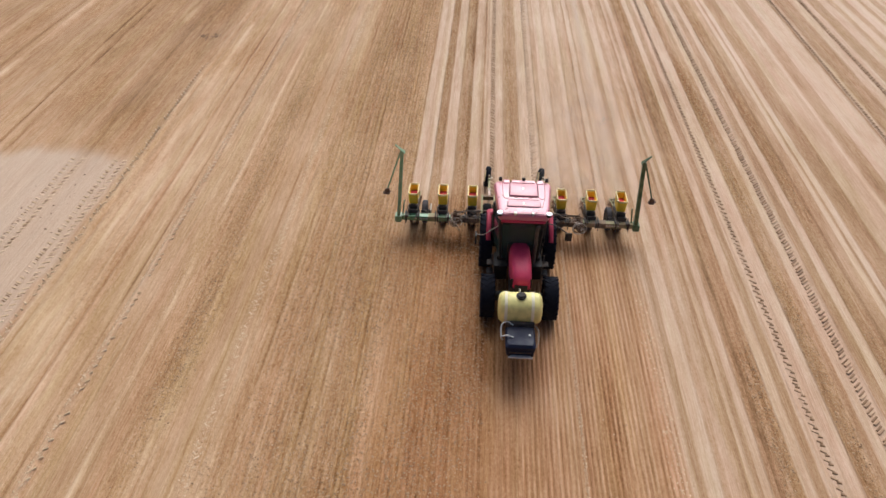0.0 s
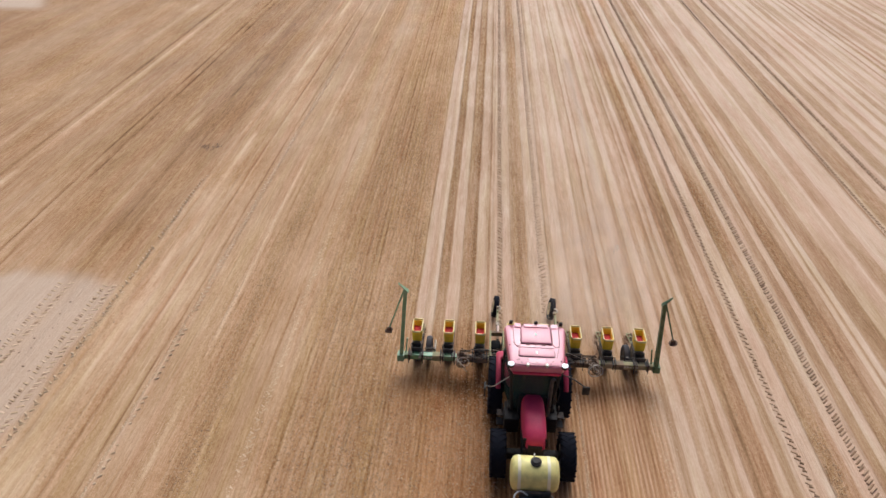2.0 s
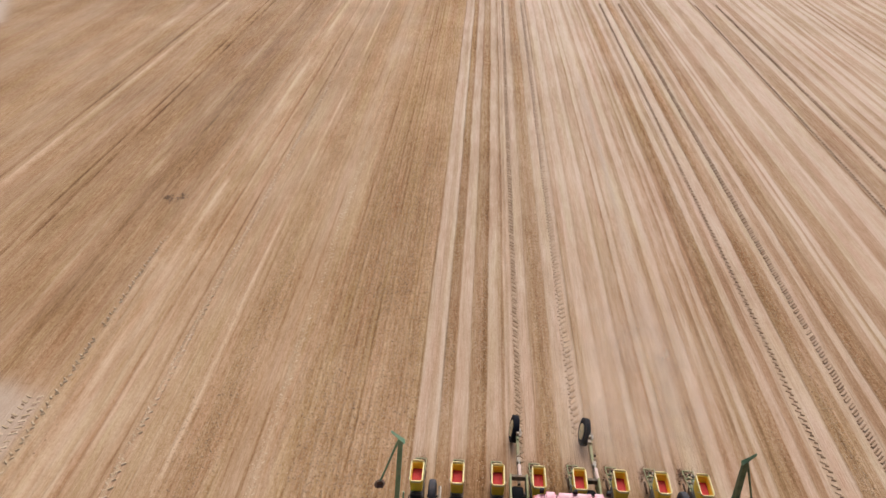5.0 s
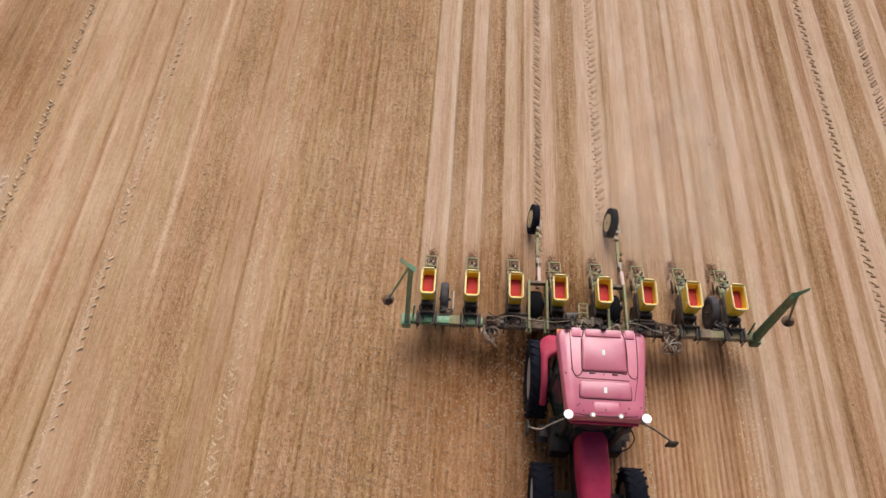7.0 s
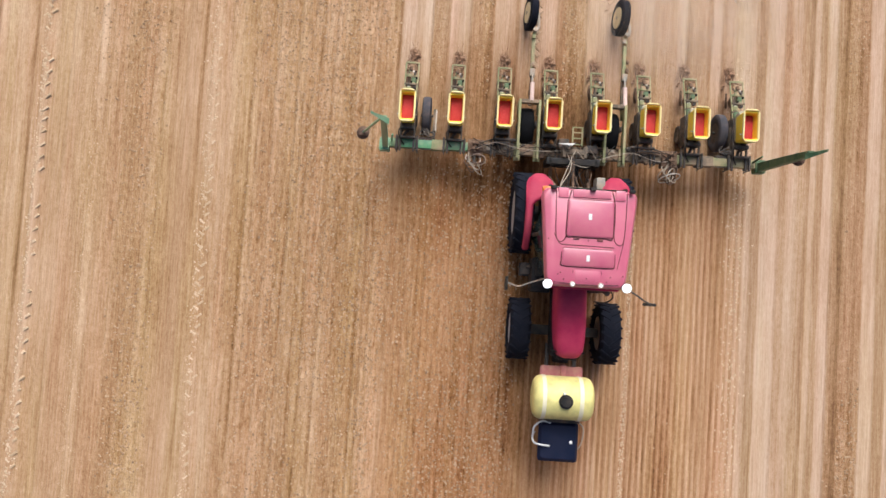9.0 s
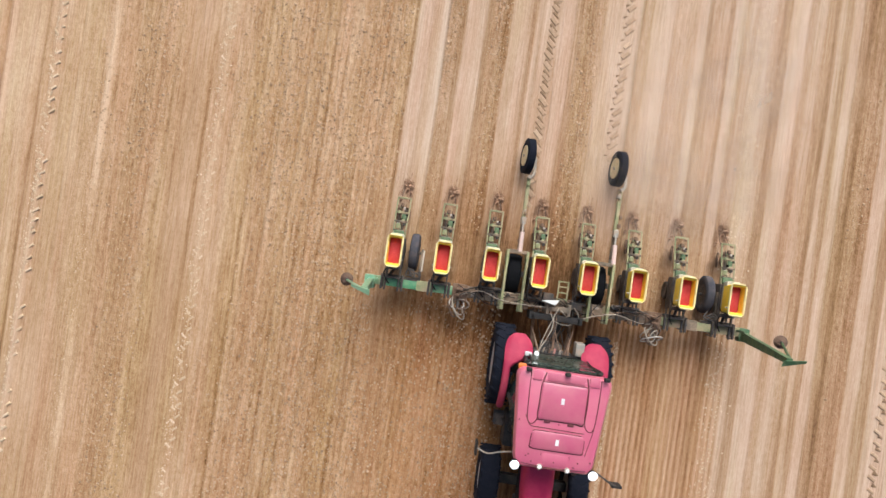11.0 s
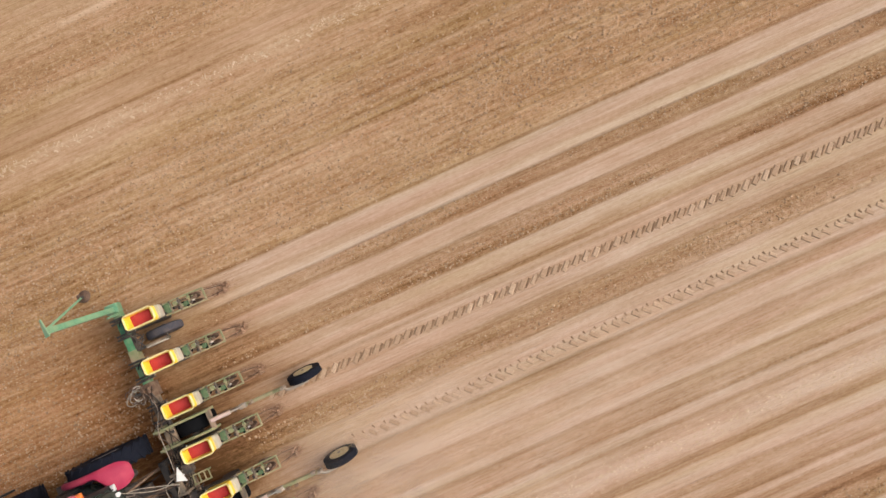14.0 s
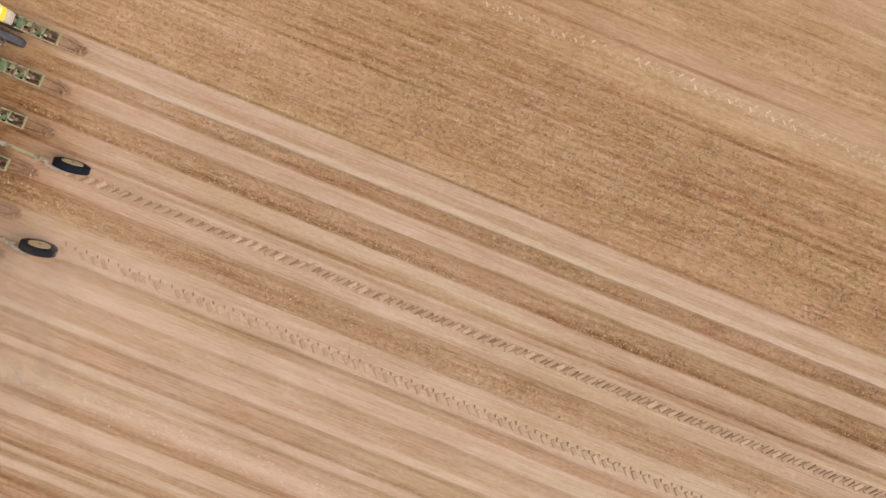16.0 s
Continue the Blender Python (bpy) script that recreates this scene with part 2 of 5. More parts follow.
def part(name, bm, material, parent, label="", smooth=True):
    """Links a bmesh, given in world metres, as one mesh under a thing or under a part."""
    me = bpy.data.meshes.new(name)
    bmesh.ops.recalc_face_normals(bm, faces=bm.faces)
    for face in bm.faces:
        face.smooth = smooth
    for edge in bm.edges:
        if len(edge.link_faces) == 2 and edge.calc_face_angle(0) > 0.6:
            edge.smooth = False
    bm.to_mesh(me)
    bm.free()
    me.materials.append(material)
    ob = new(name, me)
    if parent is not None:
        ob.parent = parent
        if parent.type == "EMPTY":
            ob.matrix_parent_inverse = Matrix.Translation(-parent.location)
    if label:
        ob["label"] = label
    return ob


def block(bm, x0, x1, y0, y1, z0, z1, bevel=0.012, turn=None):
    """A box with softened edges; turn: a matrix about its middle."""
    made = bmesh.ops.create_cube(bm, size=1)["verts"]
    mid, size = Vector(((x0 + x1) / 2, (y0 + y1) / 2, (z0 + z1) / 2)), (x1 - x0, y1 - y0, z1 - z0)
    if bevel:
        edges = list({e for v in made for e in v.link_edges})
        for v in made:
            v.co = Vector(v.co[i] * size[i] for i in range(3))
        out = bmesh.ops.bevel(bm, geom=edges, offset=min(bevel, min(size) * 0.45), segments=2, affect="EDGES", profile=0.6)
        made = list({v for f in out["faces"] for v in f.verts} | {v for v in made if v.is_valid})
    else:
        for v in made:
            v.co = Vector(v.co[i] * size[i] for i in range(3))
    for v in made:
        v.co = (turn @ v.co if turn else v.co) + mid
    return bm


def boxes(*rows, bevel=0.012):
    bm = bmesh.new()
    for row in rows:
        block(bm, *row, bevel=bevel)
    return bm


def rod(bm, a, b, r0, r1=None, sides=12):
    """A round bar from a to b."""
    a, b = Vector(a), Vector(b)
    m = Matrix.Translation((a + b) / 2) @ (b - a).to_track_quat("Z", "Y").to_matrix().to_4x4()
    bmesh.ops.create_cone(bm, cap_ends=True, segments=sides, radius1=r0, radius2=r0 if r1 is None else r1, depth=(b - a).length, matrix=m)
    return bm


def tube(bm, points, r, sides=8):
    """A bent round bar or hose through points, smoothed."""
    pts = [Vector(p) for p in points]
    fine = []
    for i in range(len(pts) - 1):
        p0, p1, p2, p3 = pts[max(i - 1, 0)], pts[i], pts[i + 1], pts[min(i + 2, len(pts) - 1)]
        for k in range(5):
            t = k / 5
            fine.append(0.5 * ((2 * p1) + (p2 - p0) * t + (2 * p0 - 5 * p1 + 4 * p2 - p3) * t * t + (3 * p1 - p0 - 3 * p2 + p3) * t**3))
    fine.append(pts[-1])
    rings = []
    for i, p in enumerate(fine):
        ahead = (fine[min(i + 1, len(fine) - 1)] - fine[max(i - 1, 0)]).normalized()
        side = ahead.cross(Vector((0.13, 0.2, 0.97)))
        side = side.normalized() if side.length > 1e-4 else Vector((1, 0, 0))
        up = side.cross(ahead)
        rings.append([bm.verts.new(p + r * (math.cos(a) * side + math.sin(a) * up)) for a in (2 * math.pi * k / sides for k in range(sides))])
    for a, b in zip(rings, rings[1:]):
        for k in range(sides):
            bm.faces.new((a[k], a[(k + 1) % sides], b[(k + 1) % sides], b[k]))
    bm.faces.new(rings[0]), bm.faces.new(rings[-1][::-1])
    return bm


def turned(bm, profile, middle, sides=40):
    """A shape turned about the x axis through middle; profile: rows of (along x, radius)."""
    rings = []
    for x, r in profile:
        rings.append([bm.verts.new((middle[0] + x, middle[1] + r * math.cos(a), middle[2] + r * math.sin(a))) for a in (2 * math.pi * k / sides for k in range(sides))])
    for a, b in zip(rings, rings[1:]):
        for k in range(sides):
            bm.faces.new((a[k], a[(k + 1) % sides], b[(k + 1) % sides], b[k]))
    bm.faces.new(rings[0]), bm.faces.new(rings[-1][::-1])
    return bm


def loft(bm, sections):
    """A skin through closed sections with the same number of points, closed at both ends."""
    rings = [[bm.verts.new(p) for p in s] for s in sections]
    n = len(rings[0])
    for a, b in zip(rings, rings[1:]):
        for k in range(n):
            bm.faces.new((a[k], a[(k + 1) % n], b[(k + 1) % n], b[k]))
    bm.faces.new(rings[0]), bm.faces.new(rings[-1][::-1])
    return bm


def rounded(x0, x1, y0, y1, z, r, steps=4):
    """A rectangle with round corners at the height z, as points."""
    out = []
    for cx, cy, start in ((x1 - r, y1 - r, 0), (x0 + r, y1 - r, 90), (x0 + r, y0 + r, 180), (x1 - r, y0 + r, 270)):
        for k in range(steps + 1):
            a = radians(start + 90 * k / steps)
            out.append((cx + r * math.cos(a), cy + r * math.sin(a), z))
    return out


def tyre_mesh(middle, radius, width, hub=0.55, sides=48):
    """A tyre with round shoulders."""
    bm = bmesh.new()
    w, r = width / 2, radius
    prof = [(-w * 0.72, r * hub), (-w * 0.95, r * (hub + 0.1)), (-w, r * 0.8), (-w * 0.93, r * 0.91), (-w * 0.74, r * 0.975), (-w * 0.3, r),
            (w * 0.3, r), (w * 0.74, r * 0.975), (w * 0.93, r * 0.91), (w, r * 0.8), (w * 0.95, r * (hub + 0.1)), (w * 0.72, r * hub)]
    turned(bm, prof, middle, sides)
    return bm


def add_lugs(tyre, middle, radius, width, lugs, height):
    """Slanted lugs in two rows round a tyre; alike pieces share one mesh a row."""
    w = width / 2
    for side in (-1, 1):
        bm = bmesh.new()
        for v in bmesh.ops.create_cube(bm, size=1)["verts"]:
            taper = 0.75 if v.co.z > 0 else 1.0
            v.co = Vector((v.co.x * w * 1.15, v.co.y * radius * 0.085 * taper, v.co.z * height * 2))
        me = bpy.data.meshes.new("lug")
        bm.to_mesh(me)
        bm.free()
        me.materials.append(TYRE)
        for k in range(lugs):
            a = 2 * math.pi * (k + (0.5 if side > 0 else 0)) / lugs
            ob = new("lug", me)
            ob.parent = tyre
            ob.matrix_basis = Matrix.Translation(middle) @ Matrix.Rotation(a, 4, "X") @ Matrix.Translation((side * w * 0.5, 0, radius * 0.985)) @ Matrix.Rotation(side * radians(38), 4, "Z")


def rim_mesh(middle, radius, width, bolts=6, dish=0.35):
    """A dished wheel rim with a hub and bolt heads on both sides."""
    bm = bmesh.new()
    w = width / 2
    turned(bm, [(-w, radius * 0.9), (-w, radius), (-w * 0.6, radius * 0.98), (w * 0.6, radius * 0.98), (w, radius), (w, radius * 0.9),
                (w * dish, radius * 0.72), (w * dish * 0.86, radius * 0.3), (w * (dish + 0.27), radius * 0.26), (w * (dish + 0.27), radius * 0.02),
                (-w * (dish + 0.27), radius * 0.02), (-w * (dish + 0.27), radius * 0.26), (-w * dish * 0.86, radius * 0.3), (-w * dish, radius * 0.72)], middle, 32)
    for k in range(bolts):
        a = 2 * math.pi * k / bolts
        y, z = middle[1] + radius * 0.48 * math.cos(a), middle[2] + radius * 0.48 * math.sin(a)
        rod(bm, (middle[0] - w * 0.5, y, z), (middle[0] + w * 0.5, y, z), radius * 0.05, sides=6)
    return bm


# ---- the field: one sheet with furrows, planted rows, wheel ruts and a sandy patch ----
ROW = 0.914
rng = np.random.default_rng(7)


def wave(x, size, seed):
    """Smooth random values of -1 to 1 along a line, with features about size long."""
    table = np.random.default_rng(seed).uniform(-1, 1, 4096)
    u = np.asarray(x) / size + 1000.0
    k = np.floor(u).astype(int)
    f = u - k
    f = f * f * (3 - 2 * f)
    return table[k % 4096] * (1 - f) + table[(k + 1) % 4096] * f


def wave2(x, y, sx, sy, seed):
    """The same over a plane."""
    table = np.random.default_rng(seed).uniform(-1, 1, (256, 256))
    u, v = x / sx + 500.0, y / sy + 500.0
    i, j = np.floor(u).astype(int), np.floor(v).astype(int)
    fu, fv = u - i, v - j
    fu, fv = fu * fu * (3 - 2 * fu), fv * fv * (3 - 2 * fv)
    a = table[i % 256, j % 256] * (1 - fu) + table[(i + 1) % 256, j % 256] * fu
    b = table[i % 256, (j + 1) % 256] * (1 - fu) + table[(i + 1) % 256, (j + 1) % 256] * fu
    return a * (1 - fv) + b * fv


def bump(x, at, wide):
    return np.exp(-(((x - at) / wide) ** 2))


def step(x, a, b):
    t = np.clip((x - a) / (b - a), 0, 1)
    return t * t * (3 - 2 * t)


# dark furrow lines and pale ridges left by the last tillage: x, half width, strength
FURROWS = [
    (-4.05, 0.03, 0.14), (-4.45, 0.04, 0.16), (-5.1, 0.04, 0.32), (-5.33, 0.03, 0.16), (-5.63, 0.035, 0.24), (-5.82, 0.03, 0.16), (-6.15, 0.09, 0.12),
    (-6.52, 0.04, 0.3), (-7.56, 0.035, 0.3), (-8.08, 0.05, 0.24), (-8.32, 0.03, 0.14), (-9.24, 0.05, 0.18), (-9.46, 0.03, 0.12), (-10.3, 0.03, 0.14),
    (-11.04, 0.04, 0.28), (-11.88, 0.045, 0.2), (-12.96, 0.05, 0.12), (-13.3, 0.04, 0.14), (-15.6, 0.08, 0.2), (-16.0, 0.05, 0.15), (-18.7, 0.06, 0.36),
    (-19.2, 0.06, 0.36), (-22.7, 0.12, 0.25),
]
RIDGES = [
    (-4.75, 0.05, 0.14), (-5.95, 0.05, 0.1), (-6.82, 0.14, 0.12), (-7.28, 0.08, 0.16), (-9.62, 0.07, 0.5), (-10.76, 0.06, 0.24), (-11.45, 0.3, 0.2),
    (-11.74, 0.05, 0.28), (-12.12, 0.06, 0.16), (-12.65, 0.55, 0.3), (-13.45, 0.05, 0.18), (-12.78, 0.09, 0.24), (-14.9, 0.1, 0.15), (-16.3, 0.12, 0.26), (-17.4, 0.1, 0.15),
    (-20.2, 0.15, 0.16), (-22.2, 0.16, 0.42), (-24.5, 0.25, 0.22), (-27.0, 0.3, 0.22),
]
# bands of the ground that the planter has worked, across its pass and the passes beside it: where each ends, how dry, how cloddy
PASS_BANDS = [
    (-3.50, 0.32, 0.6), (-3.22, 0.70, 0.05), (-3.04, 0.58, 0.15), (-2.88, 0.80, 0.03), (-2.62, 0.42, 0.95), (-2.52, 0.36, 0.5), (-2.45, 0.72, 0.05),
    (-2.12, 0.66, 0.05), (-2.03, 0.33, 0.4), (-1.84, 0.46, 0.7), (-1.62, 0.42, 0.95), (-1.28, 0.66, 0.08), (-1.20, 0.52, 0.2), (-1.11, 0.30, 0.3),
    (-0.60, 0.68, 0.05), (-0.34, 0.66, 0.05), (-0.22, 0.38, 0.3), (0.27, 0.47, 0.75), (0.60, 0.64, 0.06), (1.00, 0.71, 0.03), (1.22, 0.46, 0.3),
    (1.63, 0.69, 0.04), (1.71, 0.42, 0.2), (2.14, 0.53, 0.45), (2.32, 0.74, 0.03), (2.42, 0.34, 0.2), (2.76, 0.52, 0.3), (2.84, 0.40, 0.7),
    (3.05, 0.70, 0.05), (3.14, 0.45, 0.3), (3.62, 0.62, 0.2), (3.80, 0.58, 0.3),
]
NEXT_BANDS = [
    (3.98, 0.42, 0.25), (4.33, 0.74, 0.04), (4.50, 0.50, 0.3), (4.68, 0.68, 0.1), (4.84, 0.55, 0.3), (4.94, 0.36, 0.2), (5.06, 0.68, 0.05),
    (5.20, 0.50, 0.25), (5.40, 0.72, 0.05), (5.53, 0.46, 0.5), (5.64, 0.28, 0.4), (6.08, 0.45, 0.8), (6.34, 0.73, 0.04), (6.58, 0.42, 0.15),
    (6.83, 0.75, 0.03), (7.38, 0.72, 0.04), (7.80, 0.45, 0.9), (8.02, 0.52, 0.4), (8.24, 0.70, 0.04), (8.62, 0.70, 0.05), (8.92, 0.42, 0.15),
    (9.20, 0.70, 0.05), (9.62, 0.42, 0.7), (9.75, 0.32, 0.3), (10.10, 0.50, 0.3), (10.28, 0.80, 0.02), (10.38, 0.42, 0.1), (10.60, 0.78, 0.02),
]
FAR_BANDS = [
    (11.25, 0.42, 0.3), (12.15, 0.66, 0.1), (12.32, 0.82, 0.02), (12.93, 0.48, 0.2), (14.02, 0.74, 0.05), (14.16, 0.32, 0.2), (14.45, 0.72, 0.05),
    (15.30, 0.44, 0.3), (15.75, 0.72, 0.05), (16.00, 0.44, 0.2), (16.30, 0.72, 0.05), (16.90, 0.44, 0.3), (17.40, 0.70, 0.05),
]
band_rng = np.random.default_rng(61)
while FAR_BANDS[-1][0] < 60:
    pale = len(FAR_BANDS) % 2 == 0
    FAR_BANDS.append((FAR_BANDS[-1][0] + band_rng.uniform(0.12, 0.6), band_rng.uniform(0.66, 0.8) if pale else band_rng.uniform(0.36, 0.54), 0.05 if pale else 0.3))
BAND_END, BAND_DRY, BAND_CLOD = (np.array(column) for column in zip(*PASS_BANDS, *NEXT_BANDS, *FAR_BANDS))
BAND_DRY = 0.5 + 0.76 * (BAND_DRY - 0.5)
RUTS = [(-0.74, -1), (0.78, 1), (6.9, -1), (8.37, 1), (14.3, -1), (15.9, 1)]


def field_at(x, y):
    """Height, dryness, cloddiness, sandiness and ruddiness of the soil at x, y."""
    xs = x + 0.10 * wave(y, 14.0, 3) * step(-x, 3.6, 8.0) + 0.02 * wave(y, 4.0, 5)
    # tilled ground
    h = 0.016 * wave(xs, 0.11, 11) + 0.02 * wave(xs, 0.42, 12)
    dry = 0.6 + 0.05 * wave(xs, 0.13, 13) + 0.03 * wave(xs, 0.5, 14) + 0.03 * wave(xs, 1.7, 15) + 0.05 * wave2(x, y, 1.6, 9.0, 16) + 0.05 * wave2(x, y, 0.35, 1.6, 41)
    clod = 0.32 + 0.16 * wave(xs, 0.7, 17) + 0.2 * wave2(x, y, 1.2, 3.0, 18)
    clod = clod + 0.44 * step(x, -7.6, -5.9) * step(-x, 3.5, 3.6) + 0.3 * bump(x, -8.8, 0.5) - 0.25 * bump(x, -7.8, 0.25) - 0.2 * bump(x, -10.2, 0.7)
    clod = clod + 0.1 * step(-y, 0.0, 1.5) * step(x, -4.6, -3.4)
    dry = dry - 0.05 * step(-y, 0.0, 1.5) * bump(x, -2.4, 2.0) - 0.015 * bump(x, -5.0, 1.3) - 0.06 * bump(x, -15.5, 3.0) * step(y, 2, 9)
    dry = dry - 0.09 * step(-x, 13.3, 14.6) * step(y, 4.5, 8.0) - 0.05 * step(-x, 7.0, 11.0) * step(y, 6.0, 13.0)
    tines = np.sin(2 * np.pi * (xs + 0.02 * wave(xs, 0.7, 43)) / 0.15) * step(x, -8.0, -5.5) * step(-x, 3.55, 3.9)
    dry, h = dry + 0.07 * tines * (0.7 + 0.5 * wave2(x, y, 0.4, 2.0, 44)), h + 0.01 * tines
    broken = 0.65 + 0.6 * wave2(x, y, 0.4, 2.5, 19)
    for at, wide, tone in FURROWS:
        k = bump(xs, at, wide) * broken
        dry, h = dry - tone * k, h - 0.03 * k
    for at, wide, tone in RIDGES:
        k = bump(xs, at, wide) * broken
        dry, h = dry + 0.75 * tone * k, h + 0.03 * k
    # ribs in front of the machine
    ahead = step(x, -4.6, -2.6) * step(-x, -3.95, -3.6) * step(-y, -0.4, 0.3)
    ribs = np.sin(2 * np.pi * (xs + 0.03 * wave(xs, 0.6, 20)) / 0.118) + 0.5 * wave(xs, 0.12, 36)
    h = h * (1 - 0.5 * ahead) + ahead * 0.018 * ribs
    dry = dry + ahead * ((0.08 + 0.15 * step(x, -0.4, 0.6)) * ribs * (0.7 + 0.55 * wave2(x, y, 0.13, 0.5, 37)) - 0.07 * step(x, -0.6, 0.4))
    dry = dry + step(-y, -0.2, 0.6) * (0.14 * bump(x, -3.69, 0.12) + 0.1 * bump(x, 1.41, 0.06) - 0.1 * bump(x, 1.86, 0.3) - 0.2 * bump(x, -0.93, 0.05) + 0.06 * bump(x, 0.9, 0.3))
    clod = clod * (1 - 0.3 * ahead * step(x, -0.8, 0.2)) + 0.4 * ahead * step(-x, 0.4, 1.2)
    ruddy = 0.55 * ahead + 0.6 * bump(x, -1.5, 2.2) * step(-y, -0.3, 0.2) + 0.2 * wave2(x, y, 3.0, 14.0, 33)
    # planted rows: bands of pressed pale soil, seams and clods; the passes beside the machine reach on ahead of it
    beside = step(x, 3.62, 3.7)
    near = np.maximum(beside, step(x, -3.58, -3.54) * step(y, 0.55, 1.75))
    u = xs + 0.015 * wave(y, 1.7, 35)
    row_dry, row_clod = 0.0, 0.0
    for shift in (-0.014, 0.0, 0.014):
        k = np.clip(np.searchsorted(BAND_END, u + shift), 0, len(BAND_END) - 1)
        row_dry, row_clod = row_dry + BAND_DRY[k] / 3, row_clod + BAND_CLOD[k] / 3
    row_clod = row_clod * (0.85 + 0.4 * wave2(x, y, 0.6, 3.0, 27))
    row_h = 0.03 - 0.07 * row_dry + 0.012 * wave(xs, 0.08, 26) * row_clod
    row_dry = row_dry + (-0.025 + 0.25 * (row_dry - 0.55)) * beside + (0.02 + 0.1 * row_clod) * wave(xs, 0.1, 24) + 0.06 + 0.07 * wave2(x, y, 0.22, 2.0, 25) + 0.06 * wave2(x, y, 1.5, 9.0, 34)
    dry, h, clod = dry + near * (row_dry - dry), h + near * (row_h - h), clod + near * (row_clod - clod)
    ruddy = ruddy * (1 - near) + near * (0.12 + 0.2 * wave2(x, y, 2.0, 12.0, 28) + 0.15 * beside)
    # moist turned soil, with the machine's own shade painted in as darker, ruddier tone
    fresh_shade = step(y, -2.6, -0.5) * (1 - step(y, 1.0, 3.0)) * bump(x, -0.9, 2.5)
    # shade under the tractor, painted dark into the soil along its path
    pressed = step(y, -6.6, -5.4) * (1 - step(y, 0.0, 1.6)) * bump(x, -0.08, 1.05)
    dry, ruddy = dry - 0.29 * fresh_shade - 0.27 * pressed, ruddy + 0.3 * fresh_shade + 0.4 * pressed
    # wide pale swath where the two passes meet, and where dust has settled behind the machine
    meet = bump(x, 3.56, 0.22)
    dry, clod = dry + 0.14 * meet, clod * (1 - 0.6 * meet)
    # haze of the hanging dust is also painted pale into this soil
    settled_haze = bump(x, 1.9, 1.0) * step(y, 1.8, 6.0)
    dry = dry + 0.08 * step(y, 8.0, 18.0) * step(x, 0.2, 2.0)
    dry, clod = dry + 0.05 * settled_haze, clod * (1 - 0.5 * settled_haze)
    # wheel ruts
    for at, side in RUTS:
        begin = (1.8 if at < 0 else 2.8) if abs(at) < 2 else -400.0
        k = (1 - step(abs(x - at), 0.13, 0.2)) * step(y, begin, begin + 0.3)
        h = h * (1 - k) - 0.03 * k
        k = bump(x, at, 0.1) * step(y, begin, begin + 0.3)
        dry, clod = dry * (1 - k) + (0.72 if abs(at) > 2 else 0.7 if at > 0 else 0.58) * k, clod * (1 - 0.9 * k)
        k = bump(x, at + side * 0.24, 0.04) * step(y, begin, begin + 0.3)
        h, dry = h + 0.03 * k, dry - (0.15 if abs(at) < 2 else 0.08) * k
    # sandy patch beside the tilled ground
    top = 3.6 + 0.3 * wave(x, 0.8, 29) + 0.9 * wave(x, 2.6, 30)
    sand = step(-x + 0.1 * wave(y, 1.1, 42), 13.62, 13.85) * step(-y, -top - 0.5, -top + 0.5) * step(x, -40, -30) * (0.8 + 0.2 * wave2(x, y, 0.5, 6.0, 31))
    far = step(-x - 0.5 * (y - 40), 36, 37.5) * step(y, 38, 40)
    sand = np.clip(sand + far, 0, 1)
    h, clod = h * (1 - 0.7 * sand), clod * (1 - 0.85 * sand)
    return h, np.clip(dry, 0, 1), np.clip(clod, 0, 1), sand, np.clip(ruddy, 0, 1), near


def steps_along(*stretches):
    out = []
    for a, b, by in stretches:
        out.append(np.arange(a, b - by * 0.3, by))
    return np.concatenate(out + [[stretches[-1][1]]])


def make_ground():
    gx = steps_along((-900, -60, 60), (-60, -26, 0.4), (-26, -13.5, 0.08), (-13.5, 10.7, 0.03), (10.7, 24, 0.06), (24, 46, 0.15), (46, 100, 2), (100, 900, 80))
    gy = steps_along((-900, -60, 60), (-60, -14, 2.0), (-14, 26, 0.3), (26, 70, 0.8), (70, 120, 5), (120, 900, 60))
    x, y = np.meshgrid(gx, gy)
    x, y = x.ravel(), y.ravel()
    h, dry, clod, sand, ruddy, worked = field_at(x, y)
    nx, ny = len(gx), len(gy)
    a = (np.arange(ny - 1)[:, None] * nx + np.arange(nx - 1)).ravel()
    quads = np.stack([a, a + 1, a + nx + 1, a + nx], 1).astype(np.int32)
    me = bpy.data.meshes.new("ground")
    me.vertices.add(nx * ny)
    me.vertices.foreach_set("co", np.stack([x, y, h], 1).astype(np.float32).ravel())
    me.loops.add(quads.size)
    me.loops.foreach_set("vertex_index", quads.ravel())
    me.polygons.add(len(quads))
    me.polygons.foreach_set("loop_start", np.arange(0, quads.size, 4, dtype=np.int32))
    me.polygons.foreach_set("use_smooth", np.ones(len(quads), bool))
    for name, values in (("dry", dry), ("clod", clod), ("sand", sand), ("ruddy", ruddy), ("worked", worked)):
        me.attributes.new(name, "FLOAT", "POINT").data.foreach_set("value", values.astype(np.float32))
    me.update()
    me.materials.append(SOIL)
    return tagged(new("ground", me), "brown tilled field with pale planted rows and furrows", "field", kind="structure")


make_ground()


